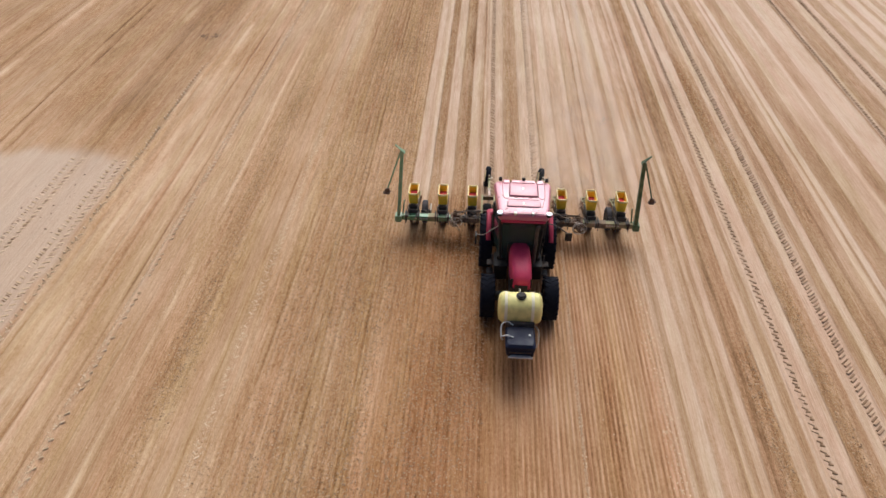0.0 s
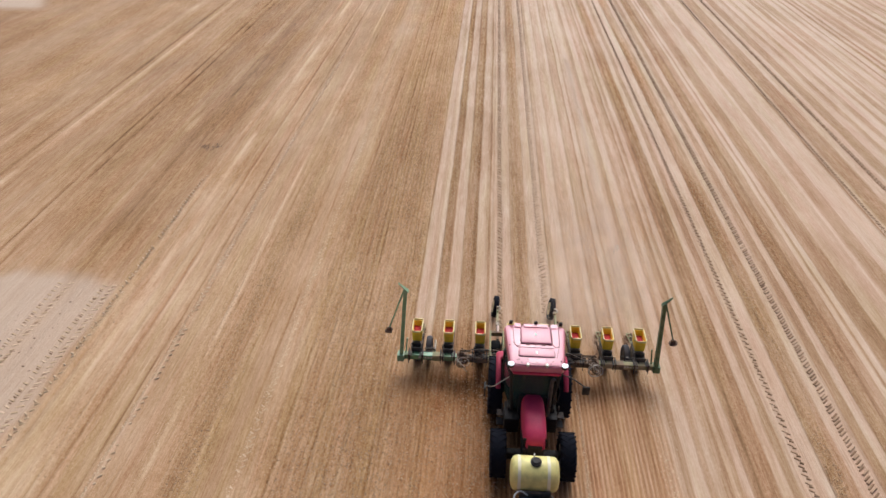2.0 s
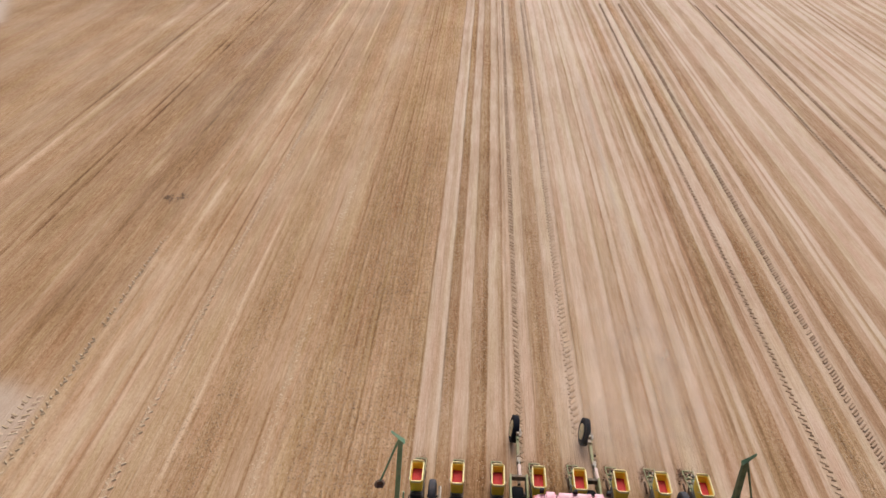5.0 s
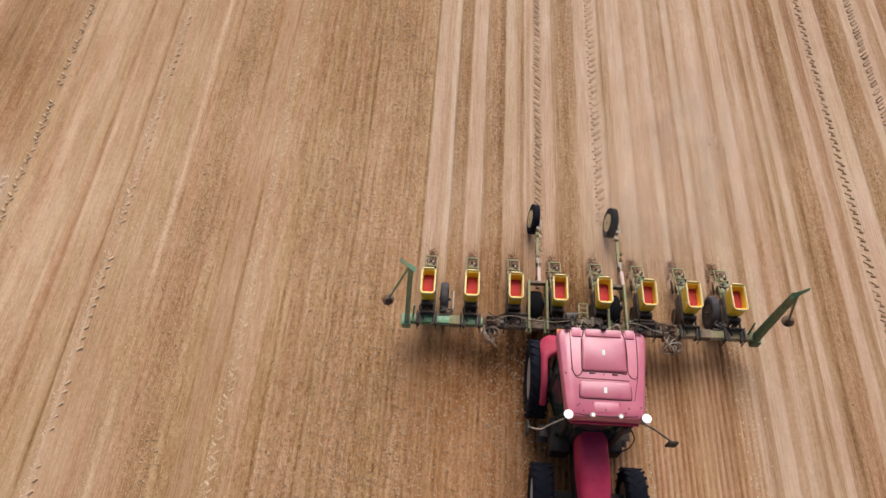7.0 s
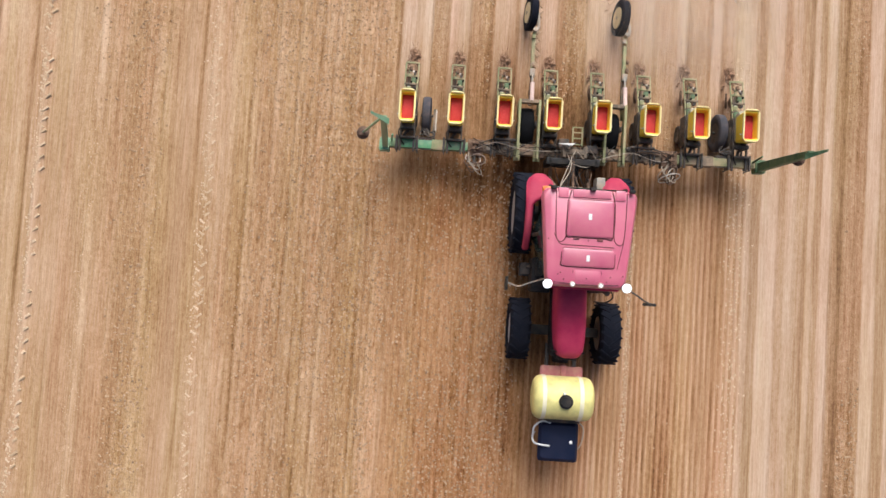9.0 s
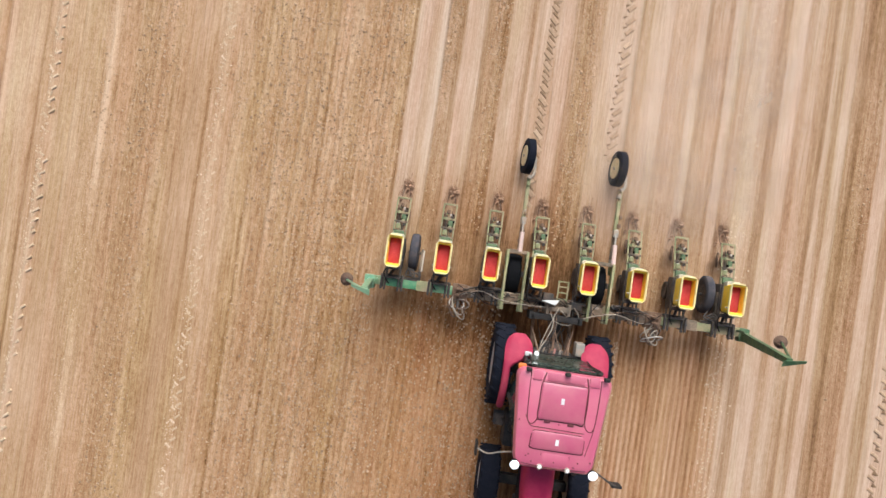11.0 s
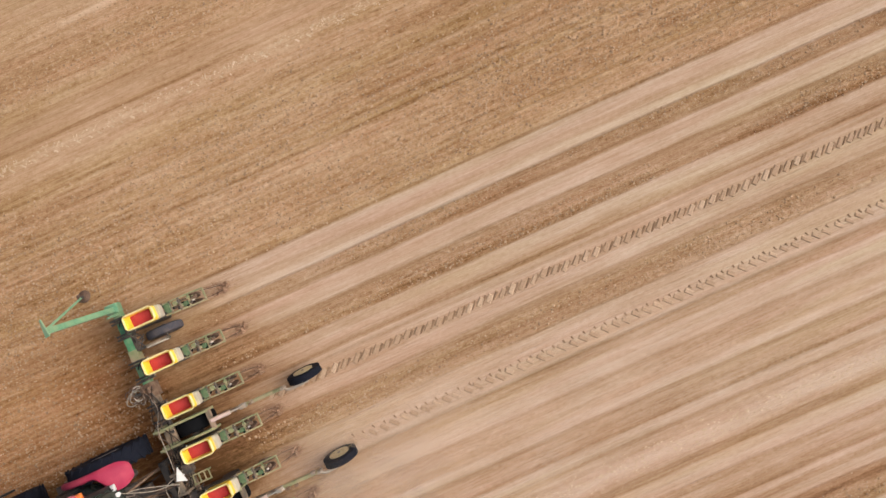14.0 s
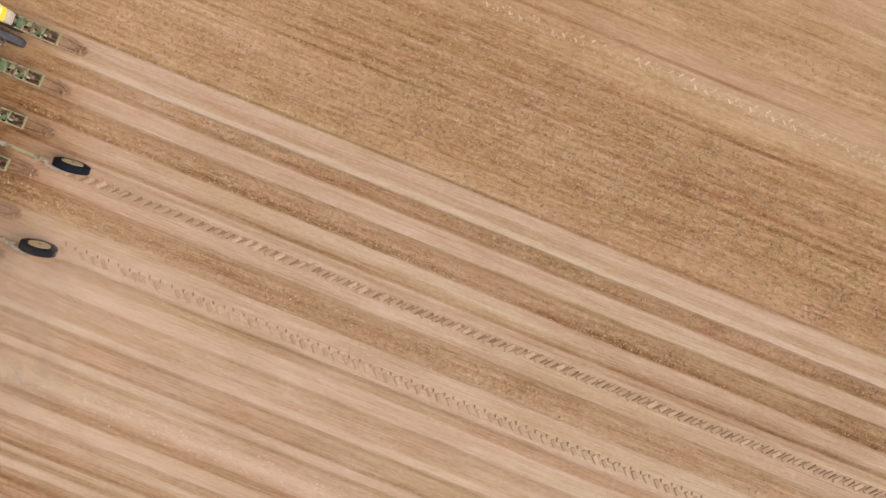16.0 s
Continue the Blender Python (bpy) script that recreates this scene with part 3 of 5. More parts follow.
def scattered(name, places, sizes, material, label, category, flat=0.42):
    """Many small uneven lumps as one mesh; places: rows of x, y, z."""
    base = np.array([(1, 0, 0), (-1, 0, 0), (0, 1, 0), (0, -1, 0), (0, 0, 1), (0, 0, -0.6)], float)
    faces = np.array([(0, 2, 4), (2, 1, 4), (1, 3, 4), (3, 0, 4), (2, 0, 5), (1, 2, 5), (3, 1, 5), (0, 3, 5)])
    n = len(places)
    turn = rng.uniform(0, 2 * np.pi, n)
    c, s = np.cos(turn), np.sin(turn)
    lumps = base[None] * rng.uniform(0.55, 1.25, (n, 6, 1)) * sizes[:, None, None] * np.array([1, 1, flat])
    v = np.stack([lumps[..., 0] * c[:, None] - lumps[..., 1] * s[:, None], lumps[..., 0] * s[:, None] + lumps[..., 1] * c[:, None], lumps[..., 2]], -1)
    v = (v + places[:, None]).reshape(-1, 3)
    f = (faces[None] + 6 * np.arange(n)[:, None, None]).reshape(-1, 3)
    me = bpy.data.meshes.new(name)
    me.from_pydata(v.tolist(), [], f.tolist())
    me.materials.append(material)
    return tagged(new(name, me), label, category, kind="stuff")


def clods():
    n = 560000
    x, y = rng.uniform(-14, 10, n), rng.uniform(-11, 30, n)
    h, dry, clod = field_at(x, y)[:3]
    keep = rng.uniform(0, 1, n) < step(clod, 0.38, 1.0) * np.where(x < 3.6, 0.7, 0.5) * (1 - step(y, 12.0, 30.0)) * step(x, -14, -12)
    x, y, h = x[keep], y[keep], h[keep]
    sizes = 0.009 + 0.027 * rng.uniform(0, 1, len(x)) ** 2.2
    scattered("soil_clods", np.stack([x, y, h + sizes * 0.15], 1), sizes, CLOD, "loose brown soil clods scattered over the tilled field", "soil clods", 0.65)
    # the line of crumbs on the pale ridge, and a few dark lumps of stubble
    n = 11000
    y = rng.uniform(-11, 30, n)
    line = rng.integers(0, 6, n)
    y = np.where(line == 4, rng.uniform(-11, -0.6, n), y)
    x = np.choose(line, (-10.76, -7.28, 3.5, 3.5, 1.41, -9.64)) + rng.normal(0, 1, n) * np.choose(line, (0.04, 0.06, 0.11, 0.11, 0.022, 0.09)) + 0.05 * np.sin(y * 7.1) * (line < 4)
    h = field_at(x, y)[0]
    sizes = rng.uniform(0.008, 0.026, n) * np.choose(line, (1.2, 1.0, 1.1, 1.1, 0.9, 0.6))
    scattered("pale_crumbs", np.stack([x, y, h + sizes * 0.2], 1), sizes, CRUMB, "pale dry soil crumbs lying along the ridges", "soil crumbs")
    n = 140
    middle = np.array([(-14.8, 14.9), (-14.2, 15.0), (-14.6, 14.7), (-15.6, 0.0)])[rng.integers(0, 4, n)]
    spread = rng.normal(0, 0.13, (n, 2)) * np.where(middle[:, :1] < -15, (6.0, 14.0), 1.0)
    x, y = (middle + spread).T
    sizes = rng.uniform(0.015, 0.05, n)
    scattered("stubble_lumps", np.stack([x, y, field_at(x, y)[0] + sizes * 0.2], 1), sizes, MUD, "dark lumps of old stubble on the field", "stubble")


clods()


def tread_marks():
    """Prints of wheel lugs along the ruts: bars of soil pressed up, and dark slots that carry the shade between them.
    """
    shape = np.array([(-0.5, -0.5, 0), (0.5, -0.5, 0), (0.5, 0.5, 0), (-0.5, 0.5, 0), (-0.44, -0.3, 1), (0.44, -0.3, 1), (0.44, 0.3, 1), (-0.44, 0.3, 1)], float)
    quads = [(4, 5, 6, 7), (0, 1, 5, 4), (1, 2, 6, 5), (2, 3, 7, 6), (3, 0, 4, 7)]
    bars, slots, pale = ([], []), ([], []), ([], [])

    def add(to, at, y, size, slant, low, narrow=1.0):
        p = shape * size * rng.uniform(0.86, 1.12, 3)
        p[:, 1] *= np.where(p[:, 0] > 0, narrow, 1.0)
        c, s = math.cos(slant), math.sin(slant)
        p = np.stack([p[:, 0] * c - p[:, 1] * s + at + rng.normal(0, 0.01), p[:, 0] * s + p[:, 1] * c + y + rng.normal(0, 0.014), p[:, 2] + low], 1)
        k = len(to[0])
        to[0].extend(p.tolist())
        to[1].extend(tuple(k + i for i in q) for q in quads)

    # at, first y, last y, pitch, bar and slot sizes, slant, narrowing
    for y in np.arange(1.9, 48, 0.235):
        add(bars, -0.74, y, (0.22, 0.12, 0.024), radians(-46), -0.035)
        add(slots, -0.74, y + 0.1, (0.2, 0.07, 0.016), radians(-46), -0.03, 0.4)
    for y in np.arange(3.05, 48, 0.235):
        add(bars, 0.78, y, (0.2, 0.1, 0.024), radians(44), -0.035)
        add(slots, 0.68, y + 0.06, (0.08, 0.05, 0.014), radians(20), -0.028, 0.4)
    for first in (6.9, 14.3):
        for y in np.arange(-13, 48, 0.245):
            add(slots, first, y, (0.11, 0.1, 0.024), radians(-25), -0.03, 0.35)
            add(bars, first - 0.05, y + 0.11, (0.16, 0.07, 0.03), radians(-30), -0.035)
    for first in (8.37, 15.9):
        for y in np.arange(-13, 48, 0.265):
            add(bars, first, y, (0.25, 0.08, 0.045), radians(44), -0.035)
            add(slots, first, y + 0.11, (0.26, 0.055, 0.022), radians(44), -0.03)
    for first, slant in ((-14.28, -25), (-13.95, 25), (-15.85, -25), (-15.5, 25)):
        for y in np.arange(-12, 3.6, 0.23):
            add(pale, first, y + 0.1, (0.2, 0.08, 0.03), radians(slant), -0.02)
            if rng.uniform() < 0.45:
                add(slots, first, y, (0.14, 0.06, 0.024), radians(slant), -0.02, 0.6)
    # crumbs pushed up in a zigzag along the edges of the tillage passes
    for first, far in ((-10.76, 30), (-7.28, 26), (-13.62, 12)):
        for k, y in enumerate(np.arange(-12, far, 0.125)):
            if rng.uniform() < 0.7:
                side = 1 if k % 2 else -1
                add(pale, first + 0.1 * float(wave(y, 14.0, 3)) * -step(-first, 3.6, 8.0) + 0.045 * side, y, (0.13, 0.06, 0.026), radians(40 * side), 0.0)
    for name, (verts, faces), material, label in (("tread_marks", bars, TREAD_SOIL, "slanted tyre lug prints pressed into the pale soil"), ("tread_slots", slots, SLOT_SHADE, "dark slots with painted shade between the tyre lug prints"), ("zigzag_crumbs", pale, CRUMB, "pale soil crumbs pushed up in zigzag lines")):
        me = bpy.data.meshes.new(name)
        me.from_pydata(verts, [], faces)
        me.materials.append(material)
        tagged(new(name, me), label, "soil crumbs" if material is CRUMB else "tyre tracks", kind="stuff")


tread_marks()

# ---- tractor ----
CX = -0.02
tractor = thing("tractor", (CX, -2.4, 0), "red farm tractor with sun-faded cab roof pulling a planter", "tractor")


def wheel(parent, name, middle, radius, width, lugs, rim_mat, label):
    tyre = part(name, tyre_mesh(middle, radius, width), TYRE, parent, label)
    add_lugs(tyre, middle, radius, width, lugs, radius * 0.024)
    part("rim", rim_mesh(middle, radius * 0.56, width * 0.78), rim_mat, tyre, "dusty wheel rim with bolts")


for side in (-1, 1):
    wheel(tractor, "rear_tyre", (CX + side * 0.9, -1.26, 0.775), 0.765, 0.37, 22, RIM_GREY, "large black rear tyre with slanted lugs")
    wheel(tractor, "front_tyre", (CX + 0.02 + side * 0.84, -3.46, 0.59), 0.58, 0.39, 20, RIM_GREY, "black front tyre with slanted lugs")


RX = CX + 0.035


def roof_outline(z, grow=0.0, r=0.12):
    """The roof narrows to the front; points run round it."""
    pts = []
    for px, py, _ in rounded(-1, 1, -2.62 - grow, -1.0 + grow, 0, 0.16):
        pts.append((px, py))
    out = []
    for px, py in pts:
        t = (py + 2.62) / 1.62
        half = (0.645 + 0.155 * min(max(t, 0), 1) ** 0.8) + grow
        out.append((RX + px * half, py, z))
    return out


bm = bmesh.new()
loft(bm, [roof_outline(2.45, -0.03), roof_outline(2.5, 0.0), roof_outline(2.62, 0.0), roof_outline(2.685, -0.035), roof_outline(2.715, -0.11)])
roof = part("cab_roof", bm, ROOF_RED, tractor, "sun-faded pinkish red cab roof")
bm = bmesh.new()
loft(bm, [rounded(CX - 0.33, CX + 0.42, -1.79, -1.19, 2.70, 0.03), rounded(CX - 0.33, CX + 0.42, -1.79, -1.19, 2.742, 0.03), rounded(CX - 0.305, CX + 0.395, -1.765, -1.215, 2.755, 0.03)])
part("roof_hatch", bm, PANEL_RED, roof, "raised square roof hatch")
bm = bmesh.new()
loft(bm, [rounded(CX - 0.39, CX + 0.47, -2.28, -1.99, 2.70, 0.06), rounded(CX - 0.39, CX + 0.47, -2.28, -1.99, 2.735, 0.06), rounded(CX - 0.37, CX + 0.45, -2.26, -2.01, 2.744, 0.06)])
part("roof_panel", bm, PANEL_RED, roof, "flat front roof panel")


def groove(points, r=0.009):
    part("roof_groove", tube(bmesh.new(), [(CX + x, y, z) for x, y, z in points], r, 6), DARK_RED, roof, "dark moulded groove")


# grooves: round the hatch and the panel, down both sides, along the front
groove([(-0.33, -1.2, 2.716), (-0.335, -1.5, 2.716), (-0.33, -1.785, 2.716), (-0.2, -1.802, 2.716), (0.1, -1.805, 2.716), (0.3, -1.805, 2.716), (0.42, -1.8, 2.716), (0.43, -1.5, 2.716), (0.42, -1.19, 2.716)], 0.011)
groove([(-0.33, -1.185, 2.716), (0.0, -1.18, 2.716), (0.42, -1.185, 2.716)], 0.007)
groove([(-0.39, -2.05, 2.716), (-0.395, -2.2, 2.716), (-0.37, -2.28, 2.716), (0.0, -2.287, 2.716), (0.42, -2.285, 2.716), (0.475, -2.24, 2.716), (0.475, -2.05, 2.716)], 0.011)
groove([(-0.38, -2.0, 2.716), (-0.3, -1.983, 2.716), (0.1, -1.983, 2.716), (0.42, -1.983, 2.716)], 0.007)
groove([(-0.53, -1.04, 2.71), (-0.52, -1.4, 2.716), (-0.5, -1.78, 2.716), (-0.44, -1.89, 2.716), (-0.37, -1.86, 2.716), (-0.335, -1.79, 2.716)])
groove([(-0.53, -1.75, 2.716), (-0.44, -1.91, 2.716), (-0.3, -1.93, 2.716), (0.1, -1.935, 2.716), (0.46, -1.94, 2.716)], 0.008)
groove([(0.44, -1.2, 2.716), (0.45, -1.5, 2.716), (0.45, -1.8, 2.716), (0.54, -1.9, 2.716), (0.61, -1.81, 2.716), (0.63, -1.4, 2.716), (0.63, -1.04, 2.71)])
groove([(0.61, -1.85, 2.714), (0.56, -2.1, 2.714), (0.52, -2.3, 2.714)], 0.007)
groove([(-0.28, -1.03, 2.712), (-0.3, -1.1, 2.716), (-0.32, -1.19, 2.716)], 0.011)
groove([(0.39, -1.03, 2.712), (0.41, -1.1, 2.716), (0.43, -1.19, 2.716)], 0.011)
groove([(-0.19, -2.34, 2.712), (-0.2, -2.42, 2.708), (-0.2, -2.5, 2.7)], 0.006)
groove([(0.27, -2.34, 2.712), (0.28, -2.42, 2.708), (0.28, -2.5, 2.7)], 0.006)
groove([(-0.5, -2.545, 2.69), (-0.2, -2.57, 2.69), (0.2, -2.57, 2.69), (0.56, -2.55, 2.69)], 0.012)
part("roof_ledge", boxes((CX - 0.26, CX + 0.37, -1.15, -1.015, 2.7, 2.738), bevel=0.015), ROOF_RED, roof)
for x in (-0.415, 0.52):
    part("roof_ledge", boxes((CX + x - 0.085, CX + x + 0.085, -1.17, -1.0, 2.69, 2.735), bevel=0.02), ROOF_RED, roof)
part("roof_ledge", boxes((CX - 0.16, CX + 0.25, -2.52, -2.34, 2.69, 2.718), bevel=0.015), ROOF_RED, roof)
part("roof_sticker", boxes((CX + 0.01, CX + 0.065, -1.51, -1.41, 2.754, 2.7585), bevel=0), WHITE, roof, "small white sticker")
part("roof_sticker", boxes((CX + 0.01, CX + 0.065, -2.19, -2.09, 2.743, 2.7475), bevel=0), WHITE, roof, "small white sticker")
for x, y in ((-0.17, -1.825), (0.22, -1.835), (0.03, -1.85), (-0.44, -2.42), (-0.4, -2.39), (0.42, -2.43), (0.36, -2.51), (0.03, -2.47), (-0.62, -1.85), (0.62, -2.4), (-0.34, -2.5)):
    big = y > -1.845
    part("roof_bolt", boxes((CX + x - (0.05 if big else 0.012), CX + x + (0.05 if big else 0.012), y - (0.022 if big else 0.012), y + (0.022 if big else 0.012), 2.70, 2.73), bevel=0.01), DARK_RED, roof, "dark hatch catch" if big and y > -1.84 else "dark bolt head")
part("roof_visor", boxes((CX - 0.55, CX + 0.62, -2.655, -2.55, 2.45, 2.52), bevel=0.03), HOOD_RED, roof, "deep red front edge of the roof")
for side, x in ((-1, -0.6), (1, 0.69)):
    bm = rod(bmesh.new(), (CX + x, -2.58, 2.66), (CX + x, -2.59, 2.745), 0.07, 0.08, 20)
    lamp = part("work_lamp", bm, BLACK, roof)
    bm = bmesh.new()
    bmesh.ops.create_uvsphere(bm, u_segments=20, v_segments=10, radius=0.078, matrix=Matrix.Translation((CX + x, -2.59, 2.745)) @ Matrix.Diagonal((1, 1, 0.45, 1)))
    part("lens", bm, LAMP, lamp, "round white lit lens")
for x in (-0.19, 0.27):
    bm = rod(bmesh.new(), (CX + x, -2.56, 2.66), (CX + x, -2.57, 2.735), 0.04, 0.045, 16)
    lamp = part("work_lamp", bm, RIM_WHITE, roof, "small round front lamp")
    part("lens", rod(bmesh.new(), (CX + x, -2.57, 2.735), (CX + x, -2.571, 2.741), 0.022, sides=14), LAMP, lamp)
for x in (-0.58, 0.06, 0.7):
    bm = boxes((CX + x - 0.045, CX + x + 0.045, -1.04, -0.98, 2.7, 2.81), bevel=0.02)
    part("rear_lamp", bm, BLACK, roof, "small black rear lamp on the roof edge")
part("indicator", boxes((CX - 0.74, CX - 0.6, -1.06, -0.96, 2.46, 2.56), bevel=0.03), ORANGE, tractor, "orange indicator lens")


def slab(quad, thick):
    """A pane or plate between four corners."""
    bm = bmesh.new()
    a, b, c, d = (Vector(p) for p in quad)
    n = (b - a).cross(d - a).normalized() * thick
    lower, upper = [bm.verts.new(p) for p in (a, b, c, d)], [bm.verts.new(p + n) for p in (a, b, c, d)]
    bm.faces.new(lower[::-1]), bm.faces.new(upper)
    for k in range(4):
        bm.faces.new((lower[k], lower[(k + 1) % 4], upper[(k + 1) % 4], upper[k]))
    return bm


# cab: floor, pillars, panes
part("cab_floor", boxes((CX - 0.6, CX + 0.6, -2.45, -1.0, 0.95, 1.15), (CX - 0.42, CX + 0.46, -1.06, -0.985, 1.1, 1.5), bevel=0.03), BLACK, tractor, "black cab floor and rear wall")
top, low = 2.46, 1.14
corners = {"fl": ((-0.5, -2.5), (-0.58, -2.56)), "fr": ((0.5, -2.5), (0.58, -2.56)), "rl": ((-0.5, -0.98), (-0.6, -0.96)), "rr": ((0.54, -0.98), (0.66, -0.96)), "ml": ((-0.72, -1.7), (-0.72, -1.75)), "mr": ((0.72, -1.7), (0.72, -1.75))}
for (bx, by), (tx, ty) in corners.values():
    part("cab_pillar", rod(bmesh.new(), (CX + bx, by, low), (CX + tx, ty, top), 0.04, 0.04, 8), BLACK, tractor, "black cab pillar")


def pane(a, b, parent=None):
    (ax, ay), (atx, aty) = corners[a]
    (bx, by), (btx, bty) = corners[b]
    ob = part("window_pane", slab(((CX + ax, ay, low), (CX + bx, by, low), (CX + btx, bty, top), (CX + atx, aty, top)), 0.008), GLASS, tractor, "dark tinted cab window", smooth=False)
    ob.visible_shadow = False


for a, b in (("fl", "fr"), ("fr", "mr"), ("mr", "rr"), ("rr", "rl"), ("rl", "ml"), ("ml", "fl")):
    pane(a, b)
part("seat", boxes((CX - 0.24, CX + 0.24, -1.6, -1.15, 1.25, 1.5), (CX - 0.23, CX + 0.23, -1.22, -1.08, 1.5, 2.05), bevel=0.05), BLACK, tractor, "dark empty driver seat")
bm = rod(bmesh.new(), (CX, -2.25, 1.2), (CX, -2.05, 1.72), 0.035)
ring = [(CX + 0.19 * math.cos(a), -2.03 + 0.17 * math.sin(a), 1.74 + 0.06 * math.sin(a)) for a in (radians(k) for k in range(0, 361, 30))]
tube(bm, ring, 0.014, 6)
part("steering_wheel", bm, BLACK, tractor, "black steering wheel")
part("dashboard", boxes((CX - 0.3, CX + 0.3, -2.5, -2.3, 1.15, 1.6), bevel=0.05), IRON, tractor)

# rear window: a dusty greenish pane that leans out, in a dark frame
rear = part("rear_window", slab(((CX - 0.5, -0.985, 2.44), (CX - 0.44, -0.89, 1.5), (CX + 0.53, -0.89, 1.5), (CX + 0.6, -0.985, 2.44)), 0.012), REAR_GLASS, tractor, "dusty greenish rear window leaning out", smooth=False)
part("window_frame", tube(bmesh.new(), [(CX - 0.52, -0.975, 2.44), (CX - 0.48, -0.925, 1.95), (CX - 0.45, -0.88, 1.49), (CX - 0.2, -0.87, 1.48), (CX + 0.3, -0.87, 1.48), (CX + 0.54, -0.88, 1.49), (CX + 0.58, -0.925, 1.95), (CX + 0.62, -0.975, 2.44)], 0.014, 6), BLACK, rear, "thin black window frame")
part("wiper", tube(bmesh.new(), [(CX + 0.05, -0.955, 2.3), (CX + 0.12, -0.92, 1.98), (CX + 0.2, -0.895, 1.72)], 0.008, 5), BLACK, rear, "thin black rear wiper")

# fenders over the rear wheels: a round lobe behind the cab and a narrow strip beside it
for side in (-1, 1):
    bm = bmesh.new()
    secs = []
    for k in range(22):
        deg = 41 + k * 4.9
        a = radians(deg)
        u = min((deg - 37) / 24, 1.0)
        wide = 0.25 * math.sqrt(max(1 - (1 - u) ** 2, 0.0))
        inner, outer = 0.69 - wide, 0.69 + wide
        into = min(max((deg - 66) / 20, 0.0), 1.0)
        inner += (0.81 - inner) * into * into * (3 - 2 * into)
        sec = []
        for j in range(9):
            f = j / 8
            crown = 0.055 * (1 - (2 * f - 1) ** 4)
            r = 0.85 + crown
            sec.append((CX + 0.03 + side * (inner + (outer - inner) * f), -1.26 + r * math.cos(a), 0.8 + r * math.sin(a)))
        for j in range(8, -1, -1):
            f = j / 8
            sec.append((CX + 0.03 + side * (inner + (outer - inner) * f), -1.26 + 0.835 * math.cos(a), 0.8 + 0.835 * math.sin(a)))
        secs.append(sec)
    loft(bm, secs)
    fender = part("fender", bm, FENDER_RED, tractor, "faded red rear wheel fender with rounded back")
    part("fender_seam", boxes((CX + side * 0.62 - 0.16, CX + side * 0.62 + 0.16, -1.0, -0.985, 1.62, 1.655), bevel=0.004), DARK_RED, fender, "dark seam across the fender")
part("tail_light", boxes((CX - 0.56, CX - 0.44, -0.93, -0.86, 1.63, 1.7), bevel=0.015), WHITE, tractor, "small white tail lamp")
part("tail_light", rod(bmesh.new(), (CX - 0.35, -0.9, 1.58), (CX - 0.35, -0.87, 1.66), 0.04, 0.045, 14), WHITE, tractor, "small round pale lamp")

# bonnet: rounded sections that narrow to the nose
bm = bmesh.new()
secs = []
for y, half, z, drop in ((-2.55, 0.27, 1.72, 0.0), (-2.7, 0.285, 1.73, 0.0), (-3.2, 0.29, 1.71, 0.0), (-3.6, 0.275, 1.66, 0.0), (-3.77, 0.25, 1.6, 0.0), (-3.86, 0.2, 1.52, 0.0), (-3.9, 0.12, 1.42, 0.0)):
    sec = []
    for k in range(17):
        a = math.pi * k / 16
        c, s = math.cos(a), math.sin(a)
        sec.append((CX + 0.03 * (-2.55 - y) + half * math.copysign(abs(c) ** 0.45, c), y, 1.2 + (z - 1.2) * abs(s) ** 0.42))
    secs.append(sec)
loft(bm, secs)
bonnet = part("bonnet", bm, HOOD_RED, tractor, "deep red rounded engine bonnet")
part("bonnet_seam", boxes((CX - 0.26, CX + 0.3, -3.8, -3.78, 1.22, 1.5), bevel=0.004), BLACK, bonnet)
part("grille", boxes((CX - 0.15, CX + 0.19, -3.94, -3.87, 0.95, 1.38), (CX - 0.2, CX + 0.24, -3.93, -3.85, 0.85, 1.2), bevel=0.02), BLACK, tractor, "black front grille")
part("engine", boxes((CX - 0.26, CX + 0.26, -3.9, -2.4, 0.7, 1.24), (CX - 0.34, CX + 0.34, -2.6, -2.42, 0.9, 1.7), (CX - 0.2, CX + 0.2, -2.5, -0.8, 0.5, 1.0), bevel=0.04), BLACK, tractor, "black engine block and gearbox")
part("front_axle", boxes((CX - 0.7, CX + 0.7, -3.55, -3.37, 0.48, 0.7), (CX - 0.14, CX + 0.14, -4.05, -3.0, 0.55, 0.85), bevel=0.03), BLACK, tractor, "dark front axle")
part("rear_axle", boxes((CX - 0.75, CX + 0.75, -1.4, -1.12, 0.64, 0.92), bevel=0.04), IRON, tractor, "dark rear axle")
bm = rod(bmesh.new(), (CX + 0.4, -2.62, 1.1), (CX + 0.42, -2.64, 2.3), 0.055, 0.05)
rod(bm, (CX + 0.42, -2.64, 2.3), (CX + 0.46, -2.7, 2.4), 0.05, 0.045)
part("exhaust_pipe", bm, IRON, tractor, "dark exhaust stack beside the cab")
part("fuel_tank", boxes((CX - 0.68, CX - 0.3, -2.75, -2.1, 0.55, 1.05), bevel=0.06), BLACK, tractor, "black fuel tank")
part("battery_box", boxes((CX + 0.3, CX + 0.66, -2.7, -2.1, 0.55, 1.05), bevel=0.06), BLACK, tractor, "black battery box")
for side in (-1, 1):
    part("cab_step", boxes((CX + side * 0.72 - 0.14, CX + side * 0.72 + 0.14, -2.45, -2.2, 0.5, 0.53), (CX + side * 0.72 - 0.14, CX + side * 0.72 + 0.14, -2.42, -2.2, 0.8, 0.83), (CX + side * 0.72 - 0.02, CX + side * 0.72 + 0.02, -2.3, -2.26, 0.5, 1.1), bevel=0.008), IRON, tractor, "dark steel step")
